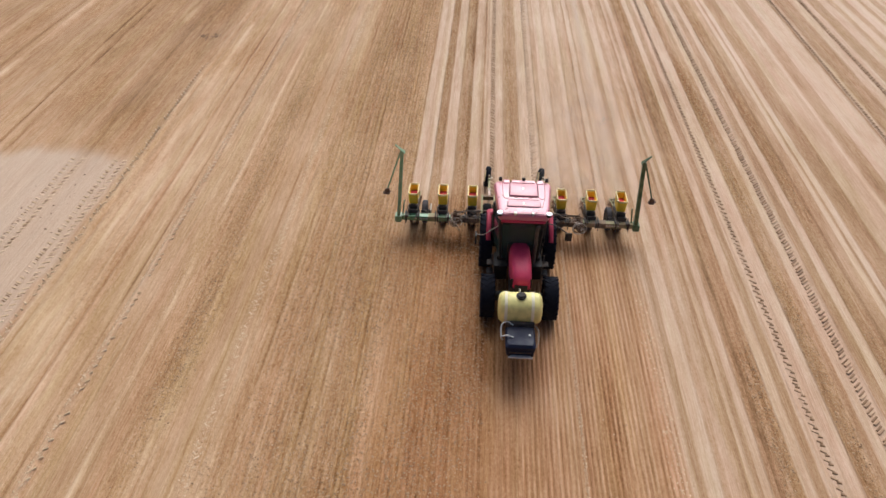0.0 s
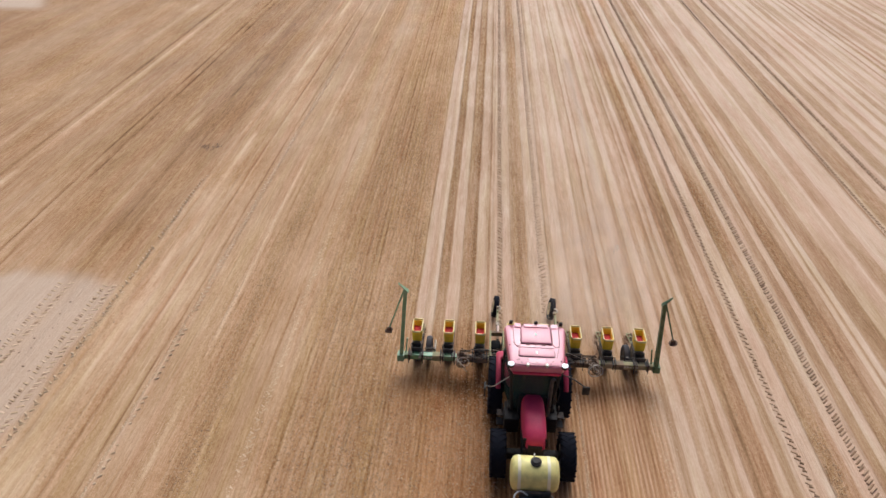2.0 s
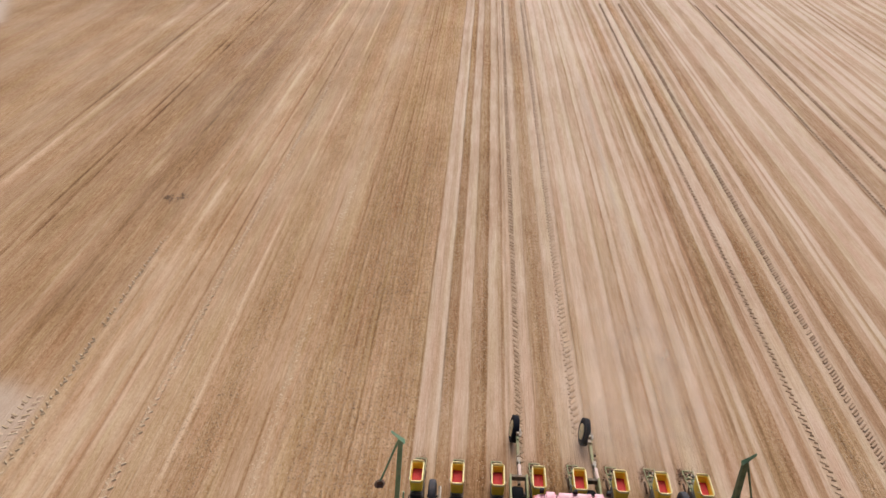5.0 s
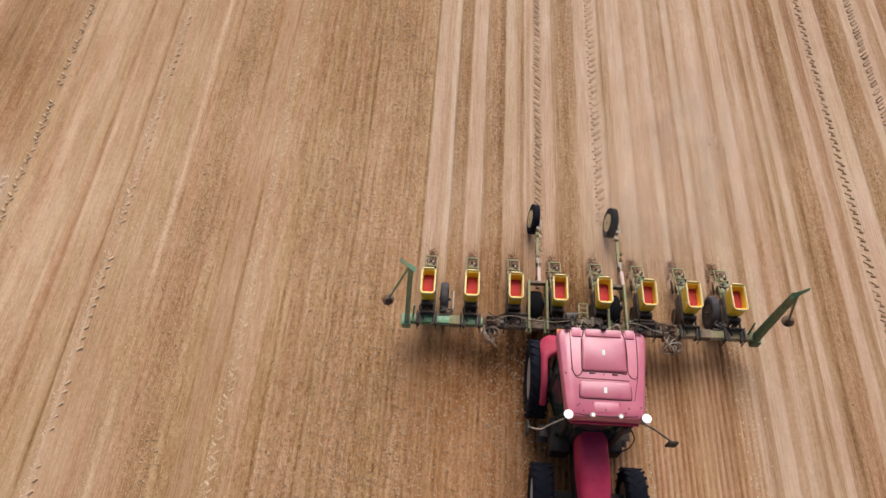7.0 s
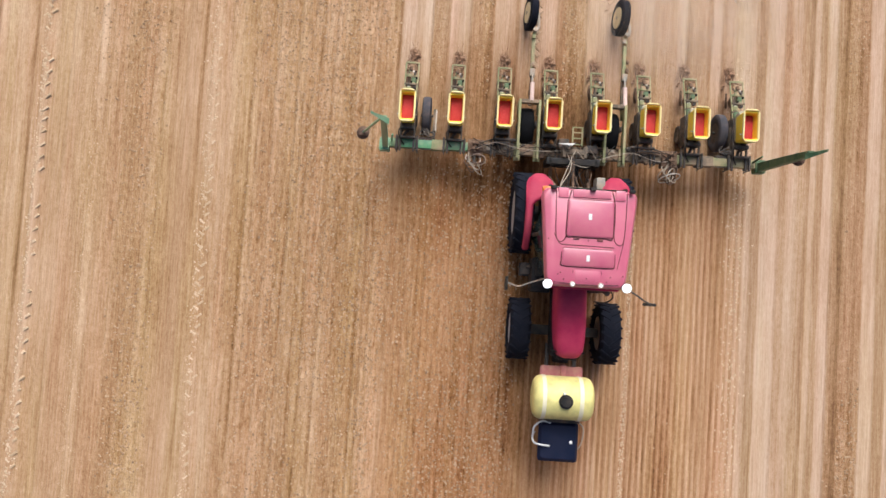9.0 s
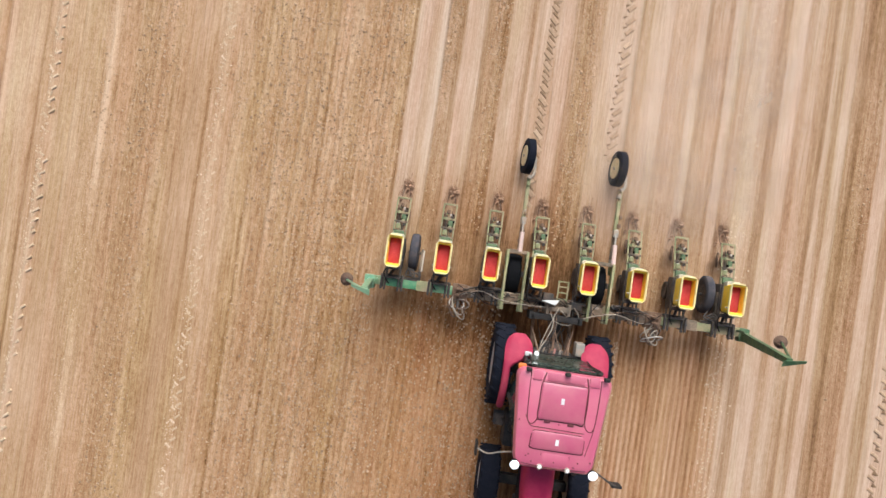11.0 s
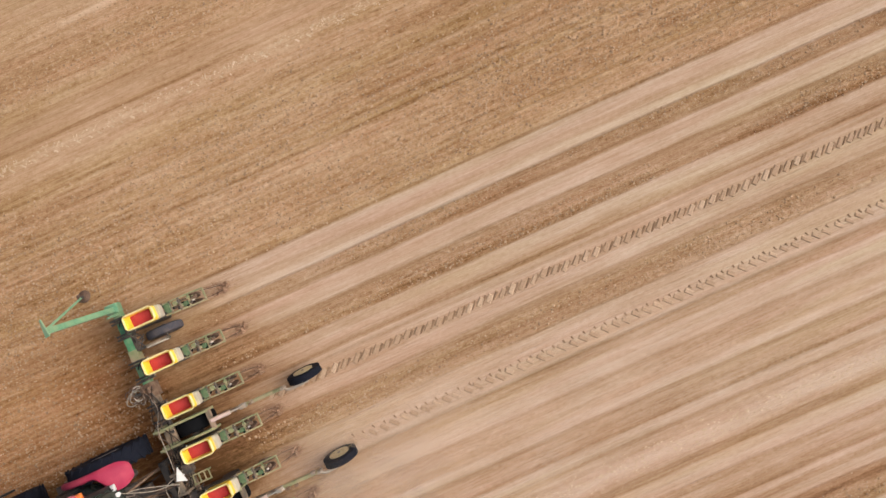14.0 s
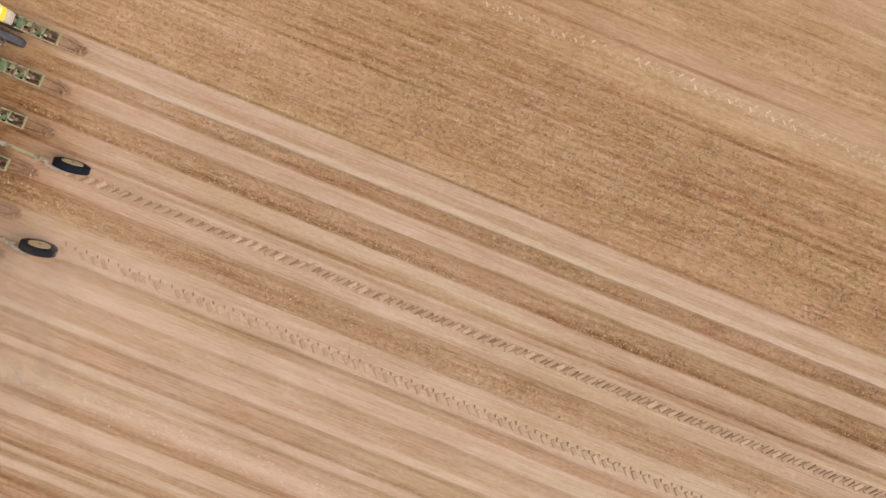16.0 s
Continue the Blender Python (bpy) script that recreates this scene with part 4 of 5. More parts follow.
bm = tube(bmesh.new(), [(CX + 0.58, -2.54, 2.44), (CX + 0.85, -2.64, 2.42), (CX + 1.08, -2.77, 2.36), (CX + 1.2, -2.82, 2.3)], 0.016, 8)
mirror = part("mirror_arm", bm, IRON, tractor, "thin black mirror arm")
part("mirror", boxes((CX + 1.13, CX + 1.31, -2.86, -2.81, 2.08, 2.33), bevel=0.03), BLACK, mirror, "black wing mirror")
bm = tube(bmesh.new(), [(CX - 0.56, -2.5, 2.28), (CX - 0.8, -2.58, 2.14), (CX - 1.0, -2.66, 2.04), (CX - 1.2, -2.6, 2.0)], 0.014, 8)
mirror = part("mirror_arm", bm, STEEL, tractor, "thin bent grey mirror arm")
part("mirror", boxes((CX - 1.22, CX - 1.18, -2.74, -2.5, 1.75, 2.03), bevel=0.015), BLACK, mirror, "wing mirror seen edge on")
bm = tube(bmesh.new(), [(CX + 0.5, -2.6, 2.3), (CX + 0.62, -2.75, 2.1), (CX + 0.56, -2.85, 1.8), (CX + 0.4, -2.85, 1.6)], 0.012, 6)
part("cable", bm, BLACK, tractor, "drooping black cable beside the windscreen")
# linkage to the planter
for side in (-1, 1):
    part("lower_link", tube(bmesh.new(), [(CX + side * 0.3, -1.02, 0.6), (CX + side * 0.36, -0.5, 0.56), (CX + side * 0.36, -0.12, 0.6)], 0.035, 8), MUD, tractor, "muddy lower linkage arm")
    part("lift_rod", rod(bmesh.new(), (CX + side * 0.26, -0.92, 1.3), (CX + side * 0.38, -0.5, 0.6), 0.022), MUD, tractor, "muddy lift rod")
part("top_link", rod(bmesh.new(), (CX, -0.95, 1.15), (CX, -0.1, 0.95), 0.026), MUD, tractor, "muddy top link")
part("rockshaft", boxes((CX - 0.36, CX + 0.36, -1.06, -0.84, 0.9, 1.22), (CX - 0.2, CX + 0.2, -0.9, -0.72, 0.62, 1.0), bevel=0.04), IRON, tractor, "dark rear housing with remote couplers")
for k, (x, z) in enumerate(((-0.2, 1.3), (-0.1, 1.36), (0.0, 1.3), (0.09, 1.36), (0.18, 1.28))):
    part("coupler", rod(bmesh.new(), (CX + x, -0.95, z), (CX + x + 0.02, -0.78, z + 0.02), 0.026, 0.02, 10), (STEEL, RUST, PINK, STEEL, RUST)[k], tractor, "hydraulic coupler")
# black frame and tube added to stand for the shadow behind the tractor
bm = boxes((CX - 0.5, CX + 0.5, -0.3, -0.2, 0.5, 0.62), (CX - 0.5, CX - 0.4, -0.32, -0.18, 0.5, 1.0), (CX + 0.4, CX + 0.5, -0.32, -0.18, 0.5, 1.0), (CX - 0.46, CX + 0.46, -0.31, -0.19, 0.9, 1.0), bevel=0.015)
part("quick_hitch", bm, BLACK, tractor, "black hitch-like frame added on the linkage to darken the gap")
bm = rod(bmesh.new(), (CX + 0.1, -0.95, 0.62), (CX + 0.12, -0.3, 0.6), 0.07, 0.06, 14)
part("drive_shaft", bm, BLACK, tractor, "black shaft-like tube added to darken the hitch gap")
for side in (-1, 1):
    part("lift_cylinder", rod(bmesh.new(), (CX + side * 0.5, -0.98, 0.66), (CX + side * 0.5, -0.88, 1.22), 0.08, 0.07, 14), IRON, tractor, "dark lift cylinder beside the gearbox")
part("drawbar", boxes((CX - 0.05, CX + 0.05, -1.0, -0.36, 0.42, 0.48), bevel=0.012), MUD, tractor, "muddy drawbar")
part("valve_box", boxes((CX + 0.36, CX + 0.52, -0.84, -0.6, 1.2, 1.5), bevel=0.02), STEEL, tractor, "pale grey box behind the cab")
part("front_bracket", loft(bmesh.new(), [rounded(CX - 0.42, CX + 0.36, -4.28, -4.08, 1.1, 0.04), rounded(CX - 0.42, CX + 0.36, -4.28, -4.08, 1.14, 0.04)]), PINK, tractor, "bleached pink front bracket")
part("bracket_rib", boxes((CX - 0.05, CX + 0.05, -4.27, -4.05, 0.95, 1.18), bevel=0.015), PINK, tractor)
bm = bmesh.new()
for side in (-1, 1):
    block(bm, CX + side * 0.26 - 0.035, CX + side * 0.26 + 0.035, -5.8, -3.7, 0.71, 0.78, 0.012)
    block(bm, CX + side * 0.3 - 0.03, CX + side * 0.3 + 0.03, -4.95, -4.88, 0.55, 1.0, 0.01)
    block(bm, CX + side * 0.3 - 0.03, CX + side * 0.3 + 0.03, -4.38, -4.3, 0.55, 1.12, 0.01)
    block(bm, CX + side * 0.3 - 0.05, CX + side * 0.3 + 0.05, -4.95, -4.3, 0.84, 0.9, 0.01)
block(bm, CX - 0.36, CX + 0.34, -5.1, -5.03, 0.7, 1.2, 0.015)
block(bm, CX - 0.34, CX + 0.32, -5.8, -5.1, 0.775, 0.805, 0.01)
part("front_carrier", bm, IRON, tractor, "black steel carrier frame at the nose")
part("bumper_bar", boxes((CX - 0.3, CX + 0.29, -5.89, -5.85, 0.78, 0.815), (CX - 0.25, CX + 0.25, -5.86, -5.79, 0.775, 0.8), bevel=0.008), WHITE, tractor, "pale front bar")

# ---- liquid tank and front box on the carrier ----
tank = thing("liquid_tank", (-0.04, -4.63, 0.9), "yellowed plastic liquid tank on the tractor nose", "tank")
bm = bmesh.new()
prof = [(-0.55, 0.1), (-0.55, 0.2), (-0.53, 0.3), (-0.49, 0.36), (-0.43, 0.39), (0.43, 0.39), (0.49, 0.36), (0.53, 0.3), (0.55, 0.2), (0.55, 0.1)]
turned(bm, prof, (-0.04, -4.63, 1.29), 40)
tank_body = part("tank_body", bm, TANK, tank, "pale yellow plastic drum on its side")
for x in (-0.36, 0.3):
    bm = bmesh.new()
    turned(bm, [(-0.035, 0.3), (-0.035, 0.399), (0.035, 0.399), (0.035, 0.3)], (-0.04 + x, -4.63, 1.29), 40)
    part("strap", bm, BAND, tank, "milky moulded band round the tank")
bm = rod(bmesh.new(), (-0.03, -4.64, 1.65), (-0.03, -4.64, 1.71), 0.125, sides=24)
rod(bm, (-0.03, -4.64, 1.7), (-0.03, -4.64, 1.745), 0.11, 0.085, 24)
part("tank_lid", bm, BLACK, tank, "black round screw lid")
part("breather", rod(bmesh.new(), (-0.07, -4.5, 1.64), (-0.07, -4.49, 1.78), 0.018), WHITE, tank, "small pale breather pipe")

front_box = thing("front_box", (-0.04, -5.48, 0.8), "dark navy plastic box on the front carrier", "box")
bm = bmesh.new()
loft(bm, [rounded(-0.37, 0.3, -5.8, -5.14, 0.805, 0.05), rounded(-0.4, 0.33, -5.83, -5.11, 1.03, 0.06), rounded(-0.4, 0.33, -5.83, -5.11, 1.07, 0.06), rounded(-0.35, 0.28, -5.77, -5.16, 1.13, 0.08)])
part("box_body", bm, NAVY, front_box, "navy box with rounded lid")
part("box_rib", boxes((-0.3, 0.24, -5.84, -5.8, 0.9, 0.93), bevel=0.008), IRON, front_box)
bm = tube(bmesh.new(), [(-0.2, -5.54, 1.14), (-0.34, -5.52, 1.18), (-0.47, -5.5, 1.13), (-0.5, -5.42, 1.0), (-0.45, -5.35, 0.86)], 0.018, 8)
tube(bm, [(-0.2, -5.12, 1.14), (-0.36, -5.08, 1.22), (-0.5, -5.2, 1.2), (-0.5, -5.42, 1.04)], 0.018, 8)
part("filler_hose", bm, WHITE, front_box, "white looped hose")
part("box_cap", rod(bmesh.new(), (0.19, -5.45, 1.12), (0.19, -5.45, 1.16), 0.028, sides=14), WHITE, front_box, "small white cap")
bm = tube(bmesh.new(), [(0.28, -5.06, 1.14), (0.42, -5.2, 1.08), (0.41, -5.5, 0.98), (0.33, -5.66, 0.9)], 0.014, 8)
part("drain_hose", bm, HOSE, front_box, "thin pale hose")

# ---- planter frame ----
planter = thing("planter_frame", (0, 0, 0.5), "green folding planter toolbar caked with dust behind the tractor", "planter frame")
part("centre_bar", boxes((-1.9, 1.9, -0.12, 0.05, 0.52, 0.69), (-1.75, 1.75, 0.05, 0.1, 0.6, 0.66), bevel=0.015), BAR_GREY, planter, "dusty grey centre toolbar")
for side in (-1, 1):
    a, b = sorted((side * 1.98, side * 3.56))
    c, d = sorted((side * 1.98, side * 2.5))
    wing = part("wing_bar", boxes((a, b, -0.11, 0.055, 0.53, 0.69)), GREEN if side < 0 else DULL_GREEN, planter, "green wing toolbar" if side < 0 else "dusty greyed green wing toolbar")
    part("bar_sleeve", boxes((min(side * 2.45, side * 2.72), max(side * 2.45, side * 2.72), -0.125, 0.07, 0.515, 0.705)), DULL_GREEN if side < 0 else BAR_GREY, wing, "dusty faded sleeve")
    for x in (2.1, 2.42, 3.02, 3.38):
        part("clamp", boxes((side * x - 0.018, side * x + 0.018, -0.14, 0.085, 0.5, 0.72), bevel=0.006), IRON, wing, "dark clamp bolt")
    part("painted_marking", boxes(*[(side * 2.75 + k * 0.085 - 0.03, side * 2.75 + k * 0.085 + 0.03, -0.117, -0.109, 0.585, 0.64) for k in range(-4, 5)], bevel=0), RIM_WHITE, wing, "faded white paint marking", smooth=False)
    bm = boxes((min(side * 1.72, side * 2.02), max(side * 1.72, side * 2.02), -0.2, 0.12, 0.5, 0.73), bevel=0.02)
    for y in (-0.08, 0.03):
        block(bm, side * 1.88 - 0.06, side * 1.88 + 0.06, y - 0.02, y + 0.02, 0.7, 0.86, 0.01)
    rod(bm, (side * 1.88, -0.14, 0.8), (side * 1.88, 0.1, 0.8), 0.025)
    part("fold_hinge", bm, MUD, planter, "muddy brown folding hinge")
    part("fold_ram", rod(rod(bmesh.new(), (side * 1.1, 0.13, 0.8), (side * 1.55, 0.13, 0.8), 0.03), (side * 1.5, 0.13, 0.8), (side * 1.88, 0.02, 0.8), 0.016), IRON, planter, "dark folding ram")
for x in (-1.07, -0.69, 0.58, 0.95):
    bm = bmesh.new()
    block(bm, x - 0.025, x + 0.025, -0.22, 0.92, 0.72, 0.9, 0.012)
    block(bm, x - 0.025, x + 0.025, 0.7, 0.92, 0.5, 0.75, 0.012)
    block(bm, x - 0.06, x + 0.06, -0.24, 0.1, 0.66, 0.74, 0.01)
    part("lift_beam", bm, DULL_GREEN, planter, "dusty pale green lift beam")
for x in (-0.88, 0.77):
    part("beam_tie", boxes((x - 0.19, x + 0.19, 0.86, 0.93, 0.72, 0.86)), BAR_GREY, planter, "steel cross tie")
bm = bmesh.new()
for side in (-1, 1):
    block(bm, side * 0.2 - 0.03, side * 0.2 + 0.03, -0.18, 0.04, 0.5, 1.05, 0.012)
block(bm, -0.22, 0.22, -0.12, -0.02, 0.95, 1.04, 0.012)
part("hitch_mast", bm, BAR_GREY, planter, "dusty hitch mast")
bm = bmesh.new()
for x in (-0.02, 0.16):
    block(bm, x - 0.014, x + 0.014, 0.08, 0.46, 0.78, 0.81, 0.005)
for y in (0.12, 0.24, 0.35, 0.45):
    block(bm, -0.02, 0.16, y - 0.012, y + 0.012, 0.785, 0.805, 0.004)
for y in (0.1, 0.44):
    block(bm, -0.02, 0.005, y - 0.012, y + 0.012, 0.64, 0.8, 0.004)
part("step_grid", bm, DULL_GREEN, planter, "small ladder-like step grid")
bm = bmesh.new()
lower = [bm.verts.new(p) for p in ((-0.34, 0.05, 1.1), (-0.1, 0.0, 1.24), (0.0, 0.09, 1.0))]
upper = [bm.verts.new((v.co.x, v.co.y + 0.01, v.co.z + 0.006)) for v in lower]
bm.faces.new(lower), bm.faces.new(upper[::-1])
for k in range(3):
    bm.faces.new((lower[k], lower[(k + 1) % 3], upper[(k + 1) % 3], upper[k]))
rod(bm, (-0.12, 0.03, 0.66), (-0.12, 0.03, 1.12), 0.012, sides=6)
part("sign_plate", bm, WHITE, planter, "small white triangular plate on a stalk", smooth=False)
part("valve_block", boxes((-0.3, -0.1, 0.02, 0.2, 0.69, 0.9), bevel=0.02), IRON, planter, "dark hydraulic valve block")
part("valve_block", boxes((0.25, 0.45, -0.05, 0.1, 0.69, 0.88), bevel=0.02), IRON, planter, "dark hydraulic valve block")
hose_rows = [
    [(-1.9, -0.1, 0.8), (-1.5, 0.05, 0.86), (-1.1, -0.05, 0.98), (-0.6, -0.08, 0.95), (-0.1, -0.05, 1.06)],
    [(-1.3, 0.1, 0.78), (-1.0, -0.1, 0.97), (-0.8, 0.02, 0.95), (-0.4, -0.1, 0.85), (0.0, -0.08, 0.98)],
    [(0.05, -0.08, 1.06), (0.3, -0.24, 0.96), (0.7, -0.1, 0.98), (1.1, -0.02, 0.96), (1.6, -0.12, 0.82), (1.95, -0.08, 0.8)],
    [(-0.15, -0.1, 1.02), (-0.05, -0.3, 1.1), (0.25, -0.34, 0.98), (0.42, -0.18, 0.9), (0.3, 0.0, 0.95)],
    [(0.0, -0.05, 1.05), (-0.12, -0.35, 1.12), (-0.26, -0.7, 1.25), (-0.3, -0.86, 1.4)],
    [(0.02, -0.08, 1.05), (-0.02, -0.4, 1.2), (-0.16, -0.75, 1.3), (-0.2, -0.86, 1.38)],
]
hose_rng = np.random.default_rng(21)
for x0, x1, hold in ((-1.95, -0.1, 4), (0.1, 1.95, 4), (-0.5, 0.6, 3)):
    for k in range(hold):
        n = 6
        xs = np.linspace(x0, x1, n) + hose_rng.normal(0, 0.06, n)
        hose_rows.append([(float(xs[j]), float(hose_rng.uniform(-0.2, 0.14)), float(hose_rng.uniform(0.74, 0.9))) for j in range(n)])
for k in range(2):
    hose_rows.append([(-0.06 + 0.03 * k, -0.16, 1.02), (-0.1 + 0.05 * k, -0.45, 1.2), (-0.26 + 0.04 * k, -0.72, 1.45), (-0.36 + 0.05 * k, -0.88, 1.56)])
for k in range(9):
    x0, x1 = hose_rng.uniform(-0.3, 0.34), hose_rng.uniform(-0.5, 0.5)
    hose_rows.append([(x0, -0.93, float(hose_rng.uniform(0.9, 1.35))), (x0 * 0.7 + x1 * 0.3 + hose_rng.normal(0, 0.05), -0.68, float(hose_rng.uniform(0.9, 1.25))), (x0 * 0.4 + x1 * 0.6 + hose_rng.normal(0, 0.06), -0.42, float(hose_rng.uniform(0.7, 1.05))), (x1, -0.14, 0.76)])
hose_rows.append([(0.36, -0.3, 0.7), (0.34, -0.5, 0.95), (0.24, -0.75, 1.15), (0.2, -0.9, 1.3)])
for k, row in enumerate(hose_rows):
    kind = "pale" if k in (0, 2, 3, 4, 17) else ("dark", "brown", "dark")[k % 3]
    part("hydraulic_hose", tube(bmesh.new(), row, 0.0075, 6), {"pale": HOSE, "dark": BLACK, "brown": MUD}[kind], planter, {"pale": "bleached hydraulic hose", "dark": "black hydraulic hose", "brown": "muddy hydraulic hose"}[kind])
# small rusty and muddy fittings along the bar
for k in range(34):
    x, y, s = hose_rng.uniform(-1.85, 1.85), hose_rng.uniform(-0.16, 0.12), hose_rng.uniform(0.02, 0.045)
    part("bar_fitting", boxes((x - s, x + s * 1.4, y - s, y + s, 0.66, 0.69 + 2 * s), bevel=0.008), (IRON, MUD, RUST, STEEL, IRON, BAR_GREY)[k % 6], planter)

for side in (-1, 1):
    coil = thing("hose_coil", (side * 1.88, -0.2, 0.6), "tangled hydraulic hoses hanging off the planter hinge", "hose", group="hose coils")
    for k in range(9):
        r = hose_rng.uniform(0.1, 0.22)
        spin = Matrix.Rotation(hose_rng.uniform(0, 3.1), 3, "Z") @ Matrix.Rotation(hose_rng.uniform(0.3, 1.25), 3, "X")
        mid = Vector((side * 1.89 + hose_rng.normal(0, 0.04), -0.34 + hose_rng.normal(0, 0.05), 0.66 + hose_rng.uniform(-0.06, 0.06)))
        start = hose_rng.uniform(0, 360)
        pts = [mid + spin @ Vector((r * 1.1 * math.cos(radians(a + start)), r * (0.75 + 0.2 * math.sin(radians(a * 0.5))) * math.sin(radians(a + start)), 0.0)) for a in range(0, 361, 30)]
        kind = k % 4
        part("hose_loop", tube(bmesh.new(), pts, 0.0115, 6), (PALE_HOSE if k == 0 else HOSE, MUD, HOSE, RUST)[kind], coil, ("pale hose loop", "muddy hose loop", "pale hose loop", "dark hose loop")[kind])
    bm = rod(bmesh.new(), (side * 1.88, -0.1, 0.68), (side * 1.88, -0.34, 0.72), 0.03)
    part("hose_hook", bm, IRON, coil)

# ---- row units ----


def row_unit(x):
    unit = thing("row_unit", (x, 0.1, 0), "yellow seed hopper on a dusty green planter row unit", "row unit", group="planter row units")
    # hopper: open tub with a thick rolled lip
    bm = bmesh.new()
    y0, y1 = 0.305, 0.86
    loft(bm, [rounded(x - 0.135, x + 0.135, y0 + 0.02, y1 - 0.02, 0.86, 0.04), rounded(x - 0.148, x + 0.148, y0, y1, 1.2, 0.05), rounded(x - 0.148, x + 0.148, y0, y1, 1.215, 0.05), rounded(x - 0.118, x + 0.118, y0 + 0.03, y1 - 0.03, 1.21, 0.035), rounded(x - 0.11, x + 0.11, y0 + 0.045, y1 - 0.045, 0.97, 0.03)])
    hopper = part("hopper", bm, YELLOW, unit, "open yellow plastic seed hopper")
    bm = bmesh.new()
    rings = [rounded(x - w, x + w, y0 - 0.157 + w, y1 + 0.157 - w, z, 0.05) for w, z in ((0.15, 1.205), (0.157, 1.215), (0.157, 1.24), (0.15, 1.253), (0.132, 1.253), (0.124, 1.245), (0.121, 1.205))]
    loops = [[bm.verts.new(p) for p in ring] for ring in rings]
    for lower, upper in zip(loops, loops[1:] + loops[:1]):
        for k in range(len(lower)):
            bm.faces.new((lower[k], lower[(k + 1) % len(lower)], upper[(k + 1) % len(lower)], upper[k]))
    part("rolled_lip", bm, LIP, hopper, "rolled lip with its glint painted as paler yellow")
    bm = bmesh.new()
    loft(bm, [rounded(x - 0.11, x + 0.11, y0 + 0.045, y1 - 0.045, 1.0, 0.03), rounded(x - 0.113, x + 0.113, y0 + 0.04, y1 - 0.04, 1.03, 0.03), rounded(x - 0.05, x + 0.05, y0 + 0.17, y1 - 0.2, 1.055, 0.03)])
    part("seed_filling", bm, SEED, hopper, "red treated seed inside the hopper")
    bm = bmesh.new()
    loft(bm, [rounded(x - 0.09, x + 0.09, y0 + 0.1, y1 - 0.08, 0.66, 0.03), rounded(x - 0.128, x + 0.128, y0 + 0.05, y1 + 0.04, 0.8, 0.04), rounded(x - 0.135, x + 0.135, y0 + 0.06, y1 + 0.055, 0.97, 0.04), rounded(x - 0.132, x + 0.132, y0 + 0.07, y1 + 0.045, 1.0, 0.04)])
    part("hopper_base", bm, PALE_BOX, unit, "dusty pale lower hopper")
    for s in (-1, 1):
        part("hopper_latch", rod(bmesh.new(), (x + s * 0.148, 0.42, 1.18), (x + s * 0.185, 0.42, 1.18), 0.012, sides=8), PALE_BOX, hopper)
    # mount and parallel arms
    part("mount_plate", boxes((x - 0.15, x + 0.15, 0.05, 0.09, 0.45, 0.82), (x - 0.15, x - 0.11, -0.19, 0.09, 0.7, 0.74), (x + 0.11, x + 0.15, -0.19, 0.09, 0.7, 0.74)), IRON, unit, "black mounting bracket clamped on the toolbar")
    for s in (-1, 1):
        for z in (0.5, 0.74):
            part("parallel_arm", boxes((x + s * 0.13 - 0.015, x + s * 0.13 + 0.015, 0.07, 0.34, z - 0.03, z + 0.03), bevel=0.008), IRON, unit)
    part("down_spring", rod(bmesh.new(), (x - 0.06, 0.1, 0.78), (x + 0.05, 0.3, 0.62), 0.03), IRON, unit)
    part("face_plate", boxes((x - 0.13, x + 0.13, 0.22, 0.29, 0.66, 0.86)), IRON, unit, "black front plate under the hopper")
    part("shank", boxes((x - 0.05, x + 0.05, 0.3, 0.86, 0.36, 0.66), bevel=0.02), BAR_GREY, unit)
    bm = bmesh.new()
    for s in (-1, 1):
        block(bm, x + s * 0.2 - 0.02, x + s * 0.2 + 0.02, -0.18, 0.11, 0.7, 0.76, 0.008)
        rod(bm, (x + s * 0.2, -0.17, 0.45), (x + s * 0.2, -0.17, 0.78), 0.012, sides=6)
        rod(bm, (x + s * 0.2, 0.1, 0.45), (x + s * 0.2, 0.1, 0.78), 0.012, sides=6)
    block(bm, x - 0.21, x + 0.21, 0.08, 0.12, 0.55, 0.6, 0.008)
    part("bar_clamp", bm, IRON, unit, "dark u-bolt clamps on the toolbar")
    part("seed_tube", tube(bmesh.new(), [(x + 0.06, 0.8, 0.72), (x + 0.07, 0.9, 0.6), (x + 0.02, 0.86, 0.35), (x, 0.7, 0.12)], 0.02, 8), BLACK, unit, "black seed tube")
    part("air_hose", tube(bmesh.new(), [(x - 0.1, 0.28, 0.8), (x - 0.16, 0.16, 0.86), (x - 0.12, 0.02, 0.78), (x - 0.05, -0.06, 0.71)], 0.012, 6), BLACK, unit, "short black hose to the bar")
    # opener discs and gauge wheels
    for s in (-1, 1):
        part("opener_disc", rod(bmesh.new(), (x + s * 0.028, 0.5, 0.155), (x + s * 0.036, 0.5, 0.155), 0.19, sides=28), STEEL, unit)
        tyre = part("gauge_wheel", tyre_mesh((x + s * 0.1, 0.57, 0.18), 0.175, 0.08, hub=0.6, sides=28), IRON, unit, "small dusty gauge wheel")
        part("rim", rim_mesh((x + s * 0.1, 0.57, 0.18), 0.11, 0.055, 5), RIM_WHITE, tyre)
    for s in (-1, 1):
        part("side_shield", boxes((x + s * 0.125 - 0.02, x + s * 0.125 + 0.02, 0.24, 0.84, 0.4, 0.72), bevel=0.012), IRON, unit, "dark side plate over the gauge wheel")
